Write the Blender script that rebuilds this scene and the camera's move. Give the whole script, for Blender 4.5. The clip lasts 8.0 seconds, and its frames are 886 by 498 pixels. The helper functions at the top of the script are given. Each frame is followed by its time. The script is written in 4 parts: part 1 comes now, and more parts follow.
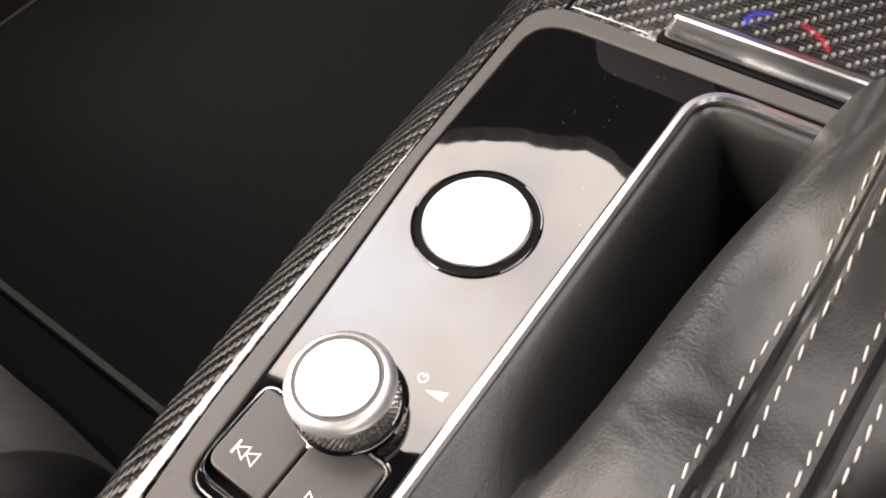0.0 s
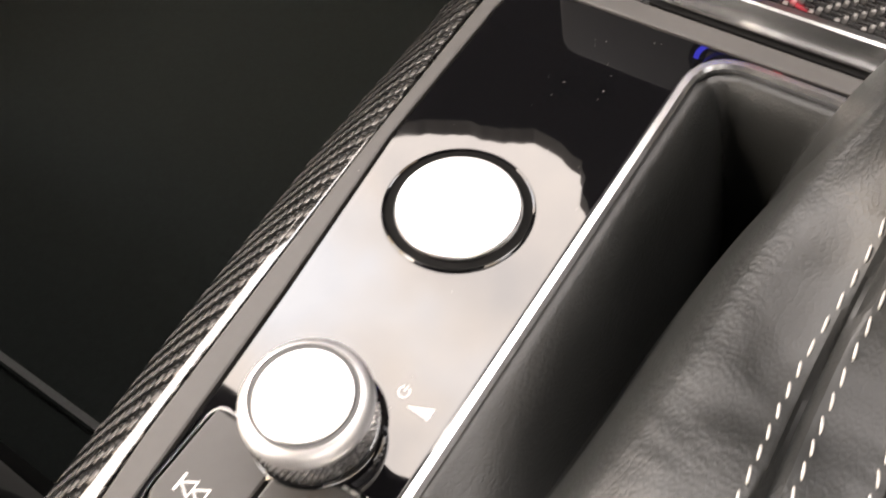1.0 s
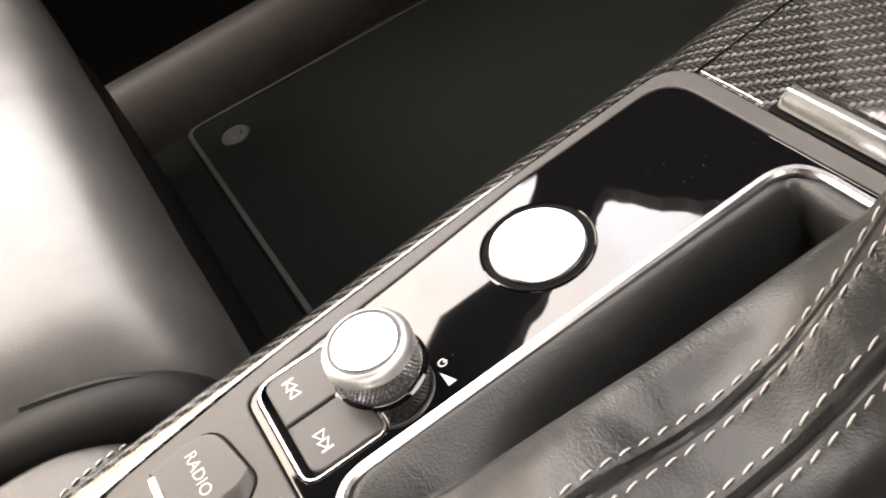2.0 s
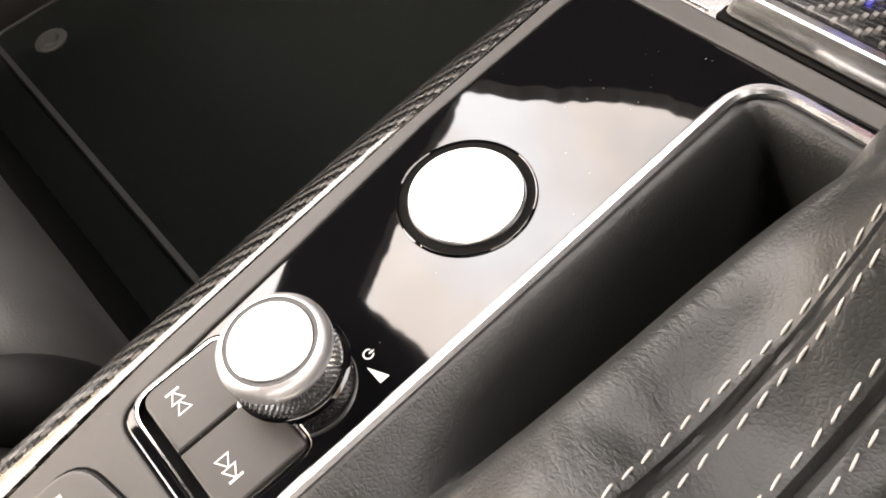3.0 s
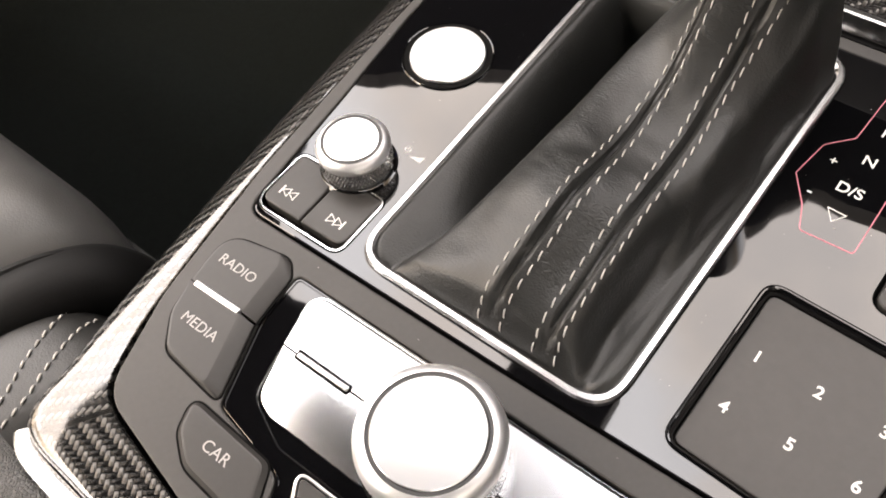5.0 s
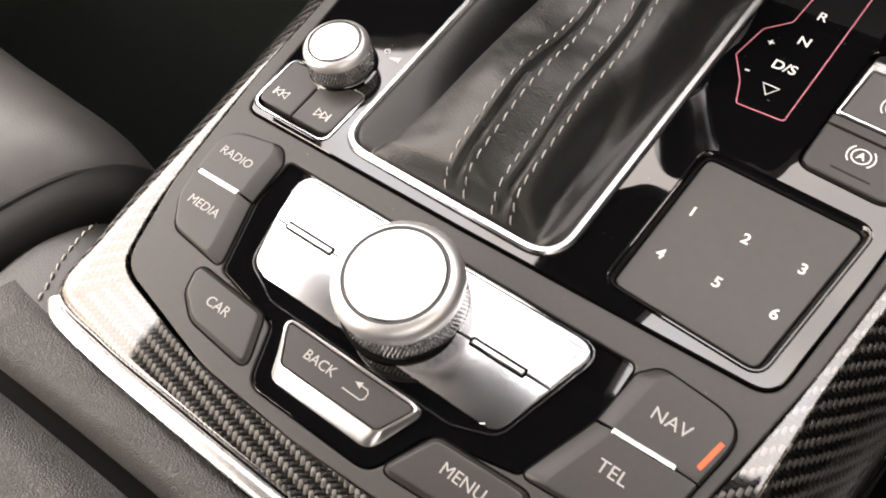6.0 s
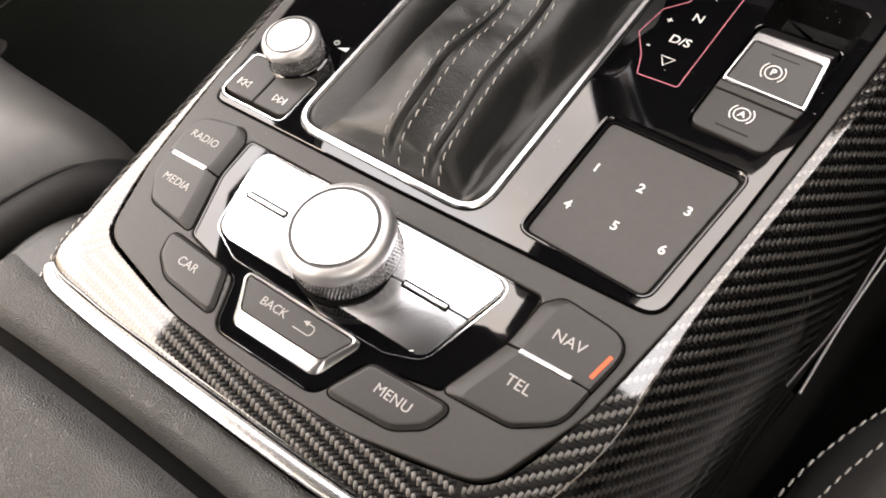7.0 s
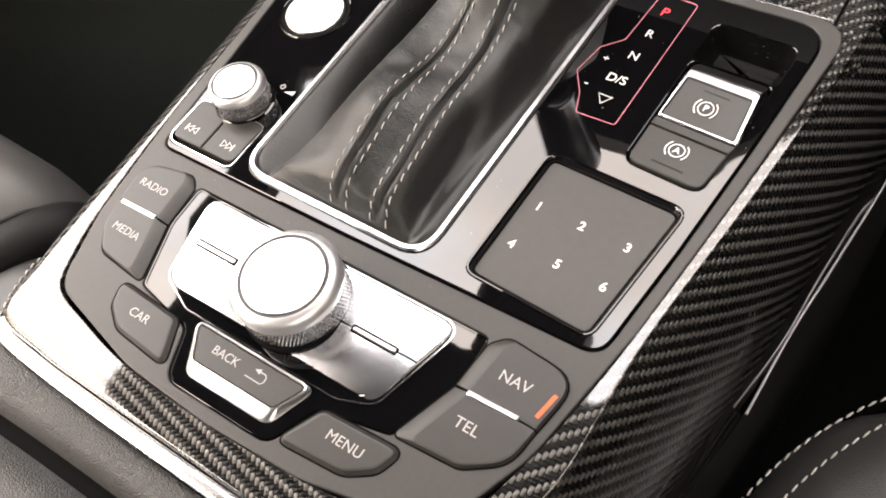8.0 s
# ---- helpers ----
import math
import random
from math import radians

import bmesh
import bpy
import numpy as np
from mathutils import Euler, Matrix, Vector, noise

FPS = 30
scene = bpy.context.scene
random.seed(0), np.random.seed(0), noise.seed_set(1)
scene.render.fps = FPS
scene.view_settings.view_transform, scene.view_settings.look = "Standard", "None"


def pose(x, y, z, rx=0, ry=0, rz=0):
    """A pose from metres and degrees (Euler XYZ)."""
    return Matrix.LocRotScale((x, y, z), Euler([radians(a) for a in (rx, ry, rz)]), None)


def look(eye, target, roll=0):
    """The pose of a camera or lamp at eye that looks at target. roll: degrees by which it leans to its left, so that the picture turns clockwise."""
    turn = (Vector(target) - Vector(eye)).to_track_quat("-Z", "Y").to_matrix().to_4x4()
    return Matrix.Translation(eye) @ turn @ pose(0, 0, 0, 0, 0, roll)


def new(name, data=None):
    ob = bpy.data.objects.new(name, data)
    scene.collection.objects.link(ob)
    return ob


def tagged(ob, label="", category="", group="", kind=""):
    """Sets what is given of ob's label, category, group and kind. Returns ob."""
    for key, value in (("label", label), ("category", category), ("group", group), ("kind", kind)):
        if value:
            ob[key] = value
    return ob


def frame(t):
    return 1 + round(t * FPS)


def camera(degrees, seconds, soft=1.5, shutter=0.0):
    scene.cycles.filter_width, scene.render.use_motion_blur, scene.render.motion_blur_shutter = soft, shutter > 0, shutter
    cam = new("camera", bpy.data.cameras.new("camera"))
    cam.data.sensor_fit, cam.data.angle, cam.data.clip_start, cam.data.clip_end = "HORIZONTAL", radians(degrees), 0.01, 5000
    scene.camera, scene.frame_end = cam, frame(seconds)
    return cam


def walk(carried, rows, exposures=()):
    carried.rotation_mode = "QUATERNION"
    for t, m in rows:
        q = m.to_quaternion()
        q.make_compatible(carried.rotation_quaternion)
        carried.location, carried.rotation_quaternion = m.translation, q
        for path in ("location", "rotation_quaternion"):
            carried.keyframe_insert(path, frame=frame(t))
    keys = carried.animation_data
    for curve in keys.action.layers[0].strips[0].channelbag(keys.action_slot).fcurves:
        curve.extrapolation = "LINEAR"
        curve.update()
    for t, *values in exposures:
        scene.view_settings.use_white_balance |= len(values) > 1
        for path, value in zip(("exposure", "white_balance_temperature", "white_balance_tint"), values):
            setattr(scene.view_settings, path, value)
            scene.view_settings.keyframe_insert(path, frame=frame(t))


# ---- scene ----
cam = camera(54.3, 8.0, 1.8, 0.2)
PATH = [
    (0, (0.00090, -0.01379, 0.18209), (-0.12336, 0.10741, -0.06259), -11.03),
    (0.2, (-0.00742, -0.02693, 0.16959), (-0.12438, 0.10557, -0.07282), -7.20),
    (0.5, (-0.00620, -0.03278, 0.15925), (-0.12661, 0.10770, -0.07690), -7.02),
    (1, (-0.01824, -0.00701, 0.15633), (-0.12515, 0.12551, -0.09067), -6.39),
    (1.2, (-0.00540, 0.01286, 0.16444), (-0.13520, 0.13093, -0.07889), -14.36),
    (1.5, (0.03244, 0.00917, 0.18308), (-0.14327, 0.08197, -0.04892), -21.41),
    (1.7, (0.06056, 0.00350, 0.19405), (-0.13535, 0.05968, -0.02609), -22.01),
    (2, (0.06935, 0.01651, 0.18645), (-0.13445, 0.07351, -0.02619), -22.19),
    (2.2, (0.07340, 0.01966, 0.18000), (-0.13065, 0.08003, -0.03147), -22.08),
    (3.3, (0.00907, 0.02326, 0.16658), (-0.13015, 0.09880, -0.08819), -16.62),
    (3.5, (0.02256, 0.01312, 0.17781), (-0.12194, 0.08516, -0.07504), -18.48),
    (4, (0.06256, -0.05378, 0.23225), (-0.07034, 0.04006, -0.01980), -13.65),
    (4.1, (0.06725, -0.06045, 0.24185), (-0.06308, 0.03823, -0.00969), -12.37),
    (4.2, (0.06967, -0.06797, 0.24775), (-0.05790, 0.03502, -0.00349), -11.33),
    (5.3, (0.06972, -0.09726, 0.22923), (-0.04650, 0.01845, -0.02198), -9.59),
    (5.5, (0.08269, -0.10706, 0.23255), (-0.03655, 0.00508, -0.01887), -11.15),
    (5.8, (0.10479, -0.10991, 0.23840), (-0.01944, -0.00454, -0.01352), -14.09),
    (6, (0.11765, -0.11114, 0.23993), (-0.00714, -0.00966, -0.01330), -15.71),
    (6.5, (0.14333, -0.12129, 0.24588), (0.01550, -0.02123, -0.00641), -17.50),
    (7, (0.16754, -0.12329, 0.25966), (0.03606, -0.02170, 0.00988), -18.80),
    (7.2, (0.17528, -0.12601, 0.26268), (0.04368, -0.02219, 0.01387), -18.78),
    (7.5, (0.18234, -0.11877, 0.27514), (0.05165, -0.01198, 0.02712), -18.61),
    (7.7, (0.18586, -0.11098, 0.28026), (0.05636, -0.00227, 0.03244), -18.17),
    (8, (0.17168, -0.11126, 0.27038), (0.04764, -0.00177, 0.02013), -17.70),
]
import mathutils.bvhtree
walk(cam, [(t, look(eye, target, roll)) for t, eye, target, roll in PATH],
     exposures=[(0, 3.32), (0.5, 3.45), (2.2, 3.42), (3.5, 3.27), (4.2, 3.05), (5.5, 2.93), (7, 2.96), (8, 3.22)])

# ---- light ----
def spot_dir(az, el):
    return (-math.sin(radians(az)) * math.cos(radians(el)), math.cos(radians(az)) * math.cos(radians(el)), math.sin(radians(el)))


world = bpy.data.worlds.new("sky")
scene.world = world
world.use_nodes = True
wn = world.node_tree.nodes
wl = world.node_tree.links
sky = wn.new("ShaderNodeTexSky")
sky.sky_type = "NISHITA"
sky.sun_disc = False
sky.sun_elevation = radians(50)
sky.sun_rotation = radians(200)
sky.dust_density = 4.0
sky.air_density = 1.0
cloud = wn.new("ShaderNodeHueSaturation")
cloud.inputs["Saturation"].default_value = 0.04
wl.new(sky.outputs[0], cloud.inputs["Color"])
tint = wn.new("ShaderNodeMix")
tint.data_type, tint.blend_type = "RGBA", "MULTIPLY"
tint.inputs["Factor"].default_value = 1.0
hue = wn.new("ShaderNodeTexNoise")
hue.inputs["Scale"].default_value = 4.5
hue.inputs["Detail"].default_value = 3
warm = wn.new("ShaderNodeMix")
warm.data_type = "RGBA"
warm.inputs["A"].default_value = (1.2, 0.91, 0.63, 1)
warm.inputs["B"].default_value = (0.97, 0.93, 0.91, 1)
span = wn.new("ShaderNodeMapRange")
span.inputs["From Min"].default_value, span.inputs["From Max"].default_value = 0.43, 0.62
wl.new(hue.outputs["Fac"], span.inputs["Value"])
wl.new(span.outputs[0], warm.inputs["Factor"])
wl.new(warm.outputs["Result"], tint.inputs["B"])
wl.new(cloud.outputs[0], tint.inputs["A"])
veil = wn.new("ShaderNodeTexNoise")
veil.inputs["Scale"].default_value = 4.6
veil.inputs["Detail"].default_value = 5
around = wn.new("ShaderNodeTexCoord")
wl.new(around.outputs["Generated"], veil.inputs["Vector"])
wl.new(around.outputs["Generated"], hue.inputs["Vector"])
deck = wn.new("ShaderNodeMapRange")
deck.inputs["From Min"].default_value, deck.inputs["From Max"].default_value = 0.35, 0.65
deck.inputs["To Min"].default_value, deck.inputs["To Max"].default_value = 0.5, 1.32
wl.new(veil.outputs["Fac"], deck.inputs["Value"])
shade = wn.new("ShaderNodeMix")
shade.data_type, shade.blend_type = "RGBA", "MULTIPLY"
shade.inputs["Factor"].default_value = 1.0
wl.new(tint.outputs["Result"], shade.inputs["A"])
wl.new(deck.outputs[0], shade.inputs["B"])
wl.new(shade.outputs["Result"], wn["Background"].inputs[0])
wn["Background"].inputs[1].default_value = 0.185
sun = new("sun", bpy.data.lights.new("sun", "SUN"))
sun.data.energy = 1.3
sun.data.angle = radians(95)
sun.data.color = (1.0, 0.945, 0.955)
sun.matrix_world = look(spot_dir(46, 52), (0, 0, 0))
scene.view_settings.exposure = 2.75

# ---- materials ----
def mat(name, base, rough=0.5, metal=0.0, vary=0.0, scale=200.0, bump=0.0, bump_scale=900.0, coat=0.0,
        coat_rough=0.03, emit=None, emit_strength=0.0, rough_vary=0.0, spec=0.5):
    m = bpy.data.materials.new(name)
    m.use_nodes = True
    nt = m.node_tree
    b = nt.nodes["Principled BSDF"]
    b.inputs["Base Color"].default_value = (*base, 1)
    b.inputs["Roughness"].default_value = rough
    b.inputs["Metallic"].default_value = metal
    b.inputs["Specular IOR Level"].default_value = spec
    b.inputs["Coat Weight"].default_value = coat
    b.inputs["Coat Roughness"].default_value = coat_rough
    if emit:
        b.inputs["Emission Color"].default_value = (*emit, 1)
        b.inputs["Emission Strength"].default_value = emit_strength
    tc = nt.nodes.new("ShaderNodeTexCoord")
    if vary or rough_vary:
        n = nt.nodes.new("ShaderNodeTexNoise")
        n.inputs["Scale"].default_value = scale
        n.inputs["Detail"].default_value = 6
        nt.links.new(tc.outputs["Object"], n.inputs["Vector"])
        if vary:
            r = nt.nodes.new("ShaderNodeMapRange")
            r.inputs["From Min"].default_value, r.inputs["From Max"].default_value = 0.3, 0.7
            r.inputs["To Min"].default_value, r.inputs["To Max"].default_value = 1 - vary, 1 + vary
            nt.links.new(n.outputs["Fac"], r.inputs["Value"])
            h = nt.nodes.new("ShaderNodeMix")
            h.data_type, h.blend_type = "RGBA", "MULTIPLY"
            h.inputs["Factor"].default_value = 1
            h.inputs["A"].default_value = (*base, 1)
            nt.links.new(r.outputs[0], h.inputs["B"])
            nt.links.new(h.outputs["Result"], b.inputs["Base Color"])
        if rough_vary:
            r = nt.nodes.new("ShaderNodeMapRange")
            r.inputs["From Min"].default_value, r.inputs["From Max"].default_value = 0.3, 0.75
            r.inputs["To Min"].default_value, r.inputs["To Max"].default_value = rough, rough + rough_vary
            nt.links.new(n.outputs["Fac"], r.inputs["Value"])
            nt.links.new(r.outputs[0], b.inputs["Roughness"])
    if bump:
        n = nt.nodes.new("ShaderNodeTexNoise")
        n.inputs["Scale"].default_value = bump_scale
        n.inputs["Detail"].default_value = 3
        nt.links.new(tc.outputs["Object"], n.inputs["Vector"])
        p = nt.nodes.new("ShaderNodeBump")
        p.inputs["Strength"].default_value = bump
        p.inputs["Distance"].default_value = 0.0004
        nt.links.new(n.outputs["Fac"], p.inputs["Height"])
        nt.links.new(p.outputs[0], b.inputs["Normal"])
    return m


def leather_mat(name, base, rough, cell, strength, vary=0.15):
    """Leather: a grain of small cells with creases, and larger soft blotches."""
    m = mat(name, base, rough, vary=vary, scale=40)
    nt = m.node_tree
    b = nt.nodes["Principled BSDF"]
    tc = nt.nodes["Texture Coordinate"]
    v = nt.nodes.new("ShaderNodeTexVoronoi")
    v.feature = "DISTANCE_TO_EDGE"
    v.inputs["Scale"].default_value = cell
    nt.links.new(tc.outputs["Object"], v.inputs["Vector"])
    cl = nt.nodes.new("ShaderNodeMapRange")
    cl.inputs["From Max"].default_value = 0.25
    nt.links.new(v.outputs["Distance"], cl.inputs["Value"])
    n = nt.nodes.new("ShaderNodeTexNoise")
    n.inputs["Scale"].default_value = cell * 0.16
    n.inputs["Detail"].default_value = 6
    n.inputs["Distortion"].default_value = 1.4
    nt.links.new(tc.outputs["Object"], n.inputs["Vector"])
    a = nt.nodes.new("ShaderNodeMath")
    a.operation = "MULTIPLY_ADD"
    a.inputs[1].default_value = 0.5
    nt.links.new(cl.outputs[0], a.inputs[0])
    nt.links.new(n.outputs["Fac"], a.inputs[2])
    p = nt.nodes.new("ShaderNodeBump")
    p.inputs["Strength"].default_value = strength
    p.inputs["Distance"].default_value = 0.0006
    nt.links.new(a.outputs[0], p.inputs["Height"])
    nt.links.new(p.outputs[0], b.inputs["Normal"])
    return m


def carbon_mat(name, tow):
    """Clear-coated twill of carbon tows, laid out on the UV map in metres."""
    m = mat(name, (0.02, 0.02, 0.02), 0.38, 0.0, coat=1.0, coat_rough=0.045, spec=0.25)
    nt = m.node_tree
    b = nt.nodes["Principled BSDF"]

    def op(kind, x, y=None):
        q = nt.nodes.new("ShaderNodeMath")
        q.operation = kind
        for i, v in enumerate((x, y)):
            if v is None:
                continue
            if isinstance(v, (int, float)):
                q.inputs[i].default_value = v
            else:
                nt.links.new(v, q.inputs[i])
        return q.outputs[0]

    b.inputs["Coat IOR"].default_value = 1.76
    uv = nt.nodes.new("ShaderNodeUVMap")
    uv.uv_map = "weave"
    sp = nt.nodes.new("ShaderNodeSeparateXYZ")
    nt.links.new(uv.outputs[0], sp.inputs[0])
    # floats two tows long, stepping on by one tow from each to the next
    u, v = op("DIVIDE", sp.outputs[1], tow), op("DIVIDE", sp.outputs[0], tow)
    iu, iv = op("FLOOR", u), op("FLOOR", v)
    arch = lambda f, p: op("SUBTRACT", 1.0, op("POWER", op("ABSOLUTE", op("SUBTRACT", f, 1.0)), p))
    w1, w2 = op("FLOORED_MODULO", op("SUBTRACT", v, iu), 4.0), op("FLOORED_MODULO", op("SUBTRACT", op("SUBTRACT", u, iv), 1.0), 4.0)
    over = op("LESS_THAN", w1, 2.0)
    warp = op("MULTIPLY", arch(w1, 1.7), arch(op("MULTIPLY", op("FRACT", u), 2.0), 2.0))
    weft = op("MULTIPLY", arch(w2, 1.7), arch(op("MULTIPLY", op("FRACT", v), 2.0), 2.0))
    pick = nt.nodes.new("ShaderNodeMix")
    pick.data_type = "FLOAT"
    nt.links.new(over, pick.inputs["Factor"])
    nt.links.new(weft, pick.inputs["A"])
    nt.links.new(warp, pick.inputs["B"])
    height = op("MAXIMUM", pick.outputs["Result"], 0.0)
    wob = nt.nodes.new("ShaderNodeTexNoise")
    wob.inputs["Scale"].default_value = 350
    nt.links.new(uv.outputs[0], wob.inputs["Vector"])
    # the warp's sheen is put into its base colour; the weft stays near black
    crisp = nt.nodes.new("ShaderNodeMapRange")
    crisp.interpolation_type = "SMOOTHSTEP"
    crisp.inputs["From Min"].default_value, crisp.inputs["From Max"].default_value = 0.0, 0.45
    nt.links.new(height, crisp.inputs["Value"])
    sheen = op("ADD", op("MULTIPLY", over, 0.9), 0.1)
    lit = op("MULTIPLY", op("MULTIPLY", crisp.outputs[0], sheen), op("ADD", op("MULTIPLY", wob.outputs["Fac"], 0.9), 0.55))
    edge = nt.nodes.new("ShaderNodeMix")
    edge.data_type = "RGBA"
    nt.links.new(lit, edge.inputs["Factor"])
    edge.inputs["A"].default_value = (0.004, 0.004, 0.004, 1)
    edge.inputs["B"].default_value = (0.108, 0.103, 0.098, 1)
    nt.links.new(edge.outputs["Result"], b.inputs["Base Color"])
    b.inputs["Metallic"].default_value = 0.7
    b.inputs["Roughness"].default_value = 0.42
    # filaments lie along each tow, so the two sets catch the light from different sides
    b.inputs["Anisotropic"].default_value = 0.7
    along = nt.nodes.new("ShaderNodeTangent")
    along.direction_type, along.uv_map = "UV_MAP", "weave"
    nt.links.new(along.outputs[0], b.inputs["Tangent"])
    nt.links.new(op("MULTIPLY", over, 0.25), b.inputs["Anisotropic Rotation"])
    bp = nt.nodes.new("ShaderNodeBump")
    bp.inputs["Strength"].default_value = 0.75
    bp.inputs["Distance"].default_value = 0.0005
    nt.links.new(height, bp.inputs["Height"])
    nt.links.new(bp.outputs[0], b.inputs["Normal"])
    return m


GLOSS = mat("piano_black", (0.003, 0.003, 0.0035), 0.010, rough_vary=0.035, scale=34, spec=0.72)
SOFT = mat("soft_touch_grey", (0.0405, 0.0385, 0.0365), 0.5, vary=0.06, scale=500, bump=0.06, bump_scale=2500)
BUTTON = mat("button_grey", (0.032, 0.0305, 0.029), 0.45, vary=0.05, scale=500, bump=0.05, bump_scale=2500)
PADGREY = mat("touchpad_grey", (0.050, 0.047, 0.0445), 0.5, vary=0.06, scale=300, bump=0.03, bump_scale=2500)
DARK = mat("black_gap", (0.004, 0.004, 0.004), 0.8, vary=0.1, spec=0.08)
CHROME = mat("satin_chrome", (0.70, 0.70, 0.71), 0.24, 1.0, rough_vary=0.03, scale=40)
BRIGHT = mat("bright_chrome", (0.9, 0.9, 0.9), 0.10, 1.0, rough_vary=0.03, scale=40)
ALU = mat("brushed_aluminium", (0.88, 0.88, 0.89), 0.30, 1.0, rough_vary=0.06, scale=900)
SILVER = mat("satin_silver_keys", (0.78, 0.80, 0.84), 0.23, 1.0, rough_vary=0.03, scale=50)
GROOVE = mat("grey_groove", (0.045, 0.045, 0.046), 0.5, vary=0.1)
RINGMETAL = mat("satin_ring_metal", (0.86, 0.86, 0.87), 0.42, 1.0, rough_vary=0.05, scale=900)
COLLAR = mat("polished_grey_collar", (0.26, 0.27, 0.285), 0.17, 1.0, rough_vary=0.08, scale=90)
KNURL = mat("knurled_metal", (0.72, 0.72, 0.73), 0.25, 1.0, rough_vary=0.05, scale=600)
FOLDBLACK = mat("black_fold_leather", (0.0025, 0.0025, 0.0025), 0.6, vary=0.2, scale=60, bump=0.2, bump_scale=700, spec=0.22)
SHELLBLACK = mat("black_seat_shell", (0.004, 0.004, 0.004), 0.45, vary=0.2, scale=40, spec=0.08)
RECESS = mat("recess_black", (0.004, 0.004, 0.004), 0.2, spec=0.2, rough_vary=0.1)
DUST = mat("dust", (0.40, 0.39, 0.37), 0.9)
LIP = mat("dull_satin_metal", (0.17, 0.165, 0.17), 0.3, 1.0, rough_vary=0.08, scale=300)
BLUELIT = mat("blue_lit", (0.05, 0.05, 0.5), 0.5, emit=(0.05, 0.05, 1.0), emit_strength=0.5)
REDARC = mat("red_arc_lit", (0.5, 0.02, 0.03), 0.5, emit=(1.0, 0.04, 0.08), emit_strength=0.6)
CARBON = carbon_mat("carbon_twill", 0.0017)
LEATHER = leather_mat("black_leather", (0.0105, 0.0112, 0.0106), 0.46, 800, 0.16)


def add_creases(m, fine, patch):
    """Patches of fine crumpled creases over a leather's grain."""
    nt = m.node_tree
    b = nt.nodes["Principled BSDF"]
    tc = nt.nodes["Texture Coordinate"]
    turn = nt.nodes.new("ShaderNodeMapping")
    turn.inputs["Rotation"].default_value = (0, 0, radians(35))
    turn.inputs["Scale"].default_value = (0.45, 1.0, 1.0)
    nt.links.new(tc.outputs["Object"], turn.inputs["Vector"])
    f = nt.nodes.new("ShaderNodeTexNoise")
    f.inputs["Scale"].default_value = fine
    f.inputs["Detail"].default_value = 2
    f.inputs["Distortion"].default_value = 2.2
    nt.links.new(turn.outputs[0], f.inputs["Vector"])
    g = nt.nodes.new("ShaderNodeTexNoise")
    g.inputs["Scale"].default_value = patch
    g.inputs["Detail"].default_value = 2
    nt.links.new(tc.outputs["Object"], g.inputs["Vector"])
    w = nt.nodes.new("ShaderNodeMapRange")
    w.inputs["From Min"].default_value, w.inputs["From Max"].default_value = 0.52, 0.68
    nt.links.new(g.outputs["Fac"], w.inputs["Value"])
    h = nt.nodes.new("ShaderNodeMath")
    h.operation = "MULTIPLY"
    nt.links.new(f.outputs["Fac"], h.inputs[0])
    nt.links.new(w.outputs[0], h.inputs[1])
    p = nt.nodes.new("ShaderNodeBump")
    p.inputs["Strength"].default_value = 0.32
    p.inputs["Distance"].default_value = 0.0012
    nt.links.new(h.outputs[0], p.inputs["Height"])
    nt.links.new(nt.nodes["Bump"].outputs[0], p.inputs["Normal"])
    nt.links.new(p.outputs[0], b.inputs["Normal"])


add_creases(LEATHER, 420, 32)
LEATHER.node_tree.nodes["Principled BSDF"].inputs["Specular IOR Level"].default_value = 0.56
# one seat leather in three tones, each base following how its part is lit
SEATSIDE = leather_mat("seat_leather_mid", (0.036, 0.035, 0.034), 0.42, 700, 0.2)
SIDELEATHER = leather_mat("seat_leather_dark", (0.022, 0.022, 0.021), 0.42, 700, 0.2)
SEATLEATHER = leather_mat("seat_leather", (0.062, 0.0612, 0.060), 0.38, 600, 0.12)
SEATLEATHER.node_tree.nodes["Principled BSDF"].inputs["Specular IOR Level"].default_value = 0.62
GRAINED = leather_mat("grained_black_plastic", (0.066, 0.066, 0.0655), 0.5, 850, 0.9)
THREAD = mat("grey_thread", (0.48, 0.465, 0.44), 0.8, vary=0.15, scale=3000)
BINDING = mat("mat_binding", (0.007, 0.0074, 0.0069), 0.8, vary=0.3, scale=300, bump=0.5)
FASTENER = mat("grey_fastener", (0.012, 0.012, 0.011), 0.7, vary=0.2, scale=200)
HANDLEMETAL = mat("satin_handle_metal", (0.42, 0.425, 0.42), 0.2, 1.0, rough_vary=0.03, scale=60)
# darker than the teeth, to stand for shade in the knurling's gaps
KNURLSHADE = mat("knurl_shade_metal", (0.30, 0.30, 0.305), 0.35, 1.0, rough_vary=0.05, scale=300)
# the flank line's bright reflection is put into this pale, half-metallic base
LINEMETAL = mat("pale_satin_metal", (0.85, 0.85, 0.86), 0.5, 0.6, rough_vary=0.1, scale=80)
CARPET = mat("black_carpet", (0.0024, 0.0032, 0.0029), 0.95, vary=0.35, scale=250, bump=0.8, bump_scale=1800, spec=0.1)
PRINT = mat("white_print", (0.8, 0.8, 0.78), 0.5)
LEGEND = mat("pale_grey_print", (0.42, 0.41, 0.40), 0.5)
SILLTRIM = mat("sill_trim", (0.024, 0.0215, 0.020), 0.5, vary=0.2, scale=30, bump=0.3)
TRIM = mat("dark_trim", (0.007, 0.007, 0.007), 0.6, vary=0.15, scale=30, bump=0.2, spec=0.3)
LINER = mat("headliner", (0.011, 0.011, 0.012), 0.9, vary=0.1, scale=300)
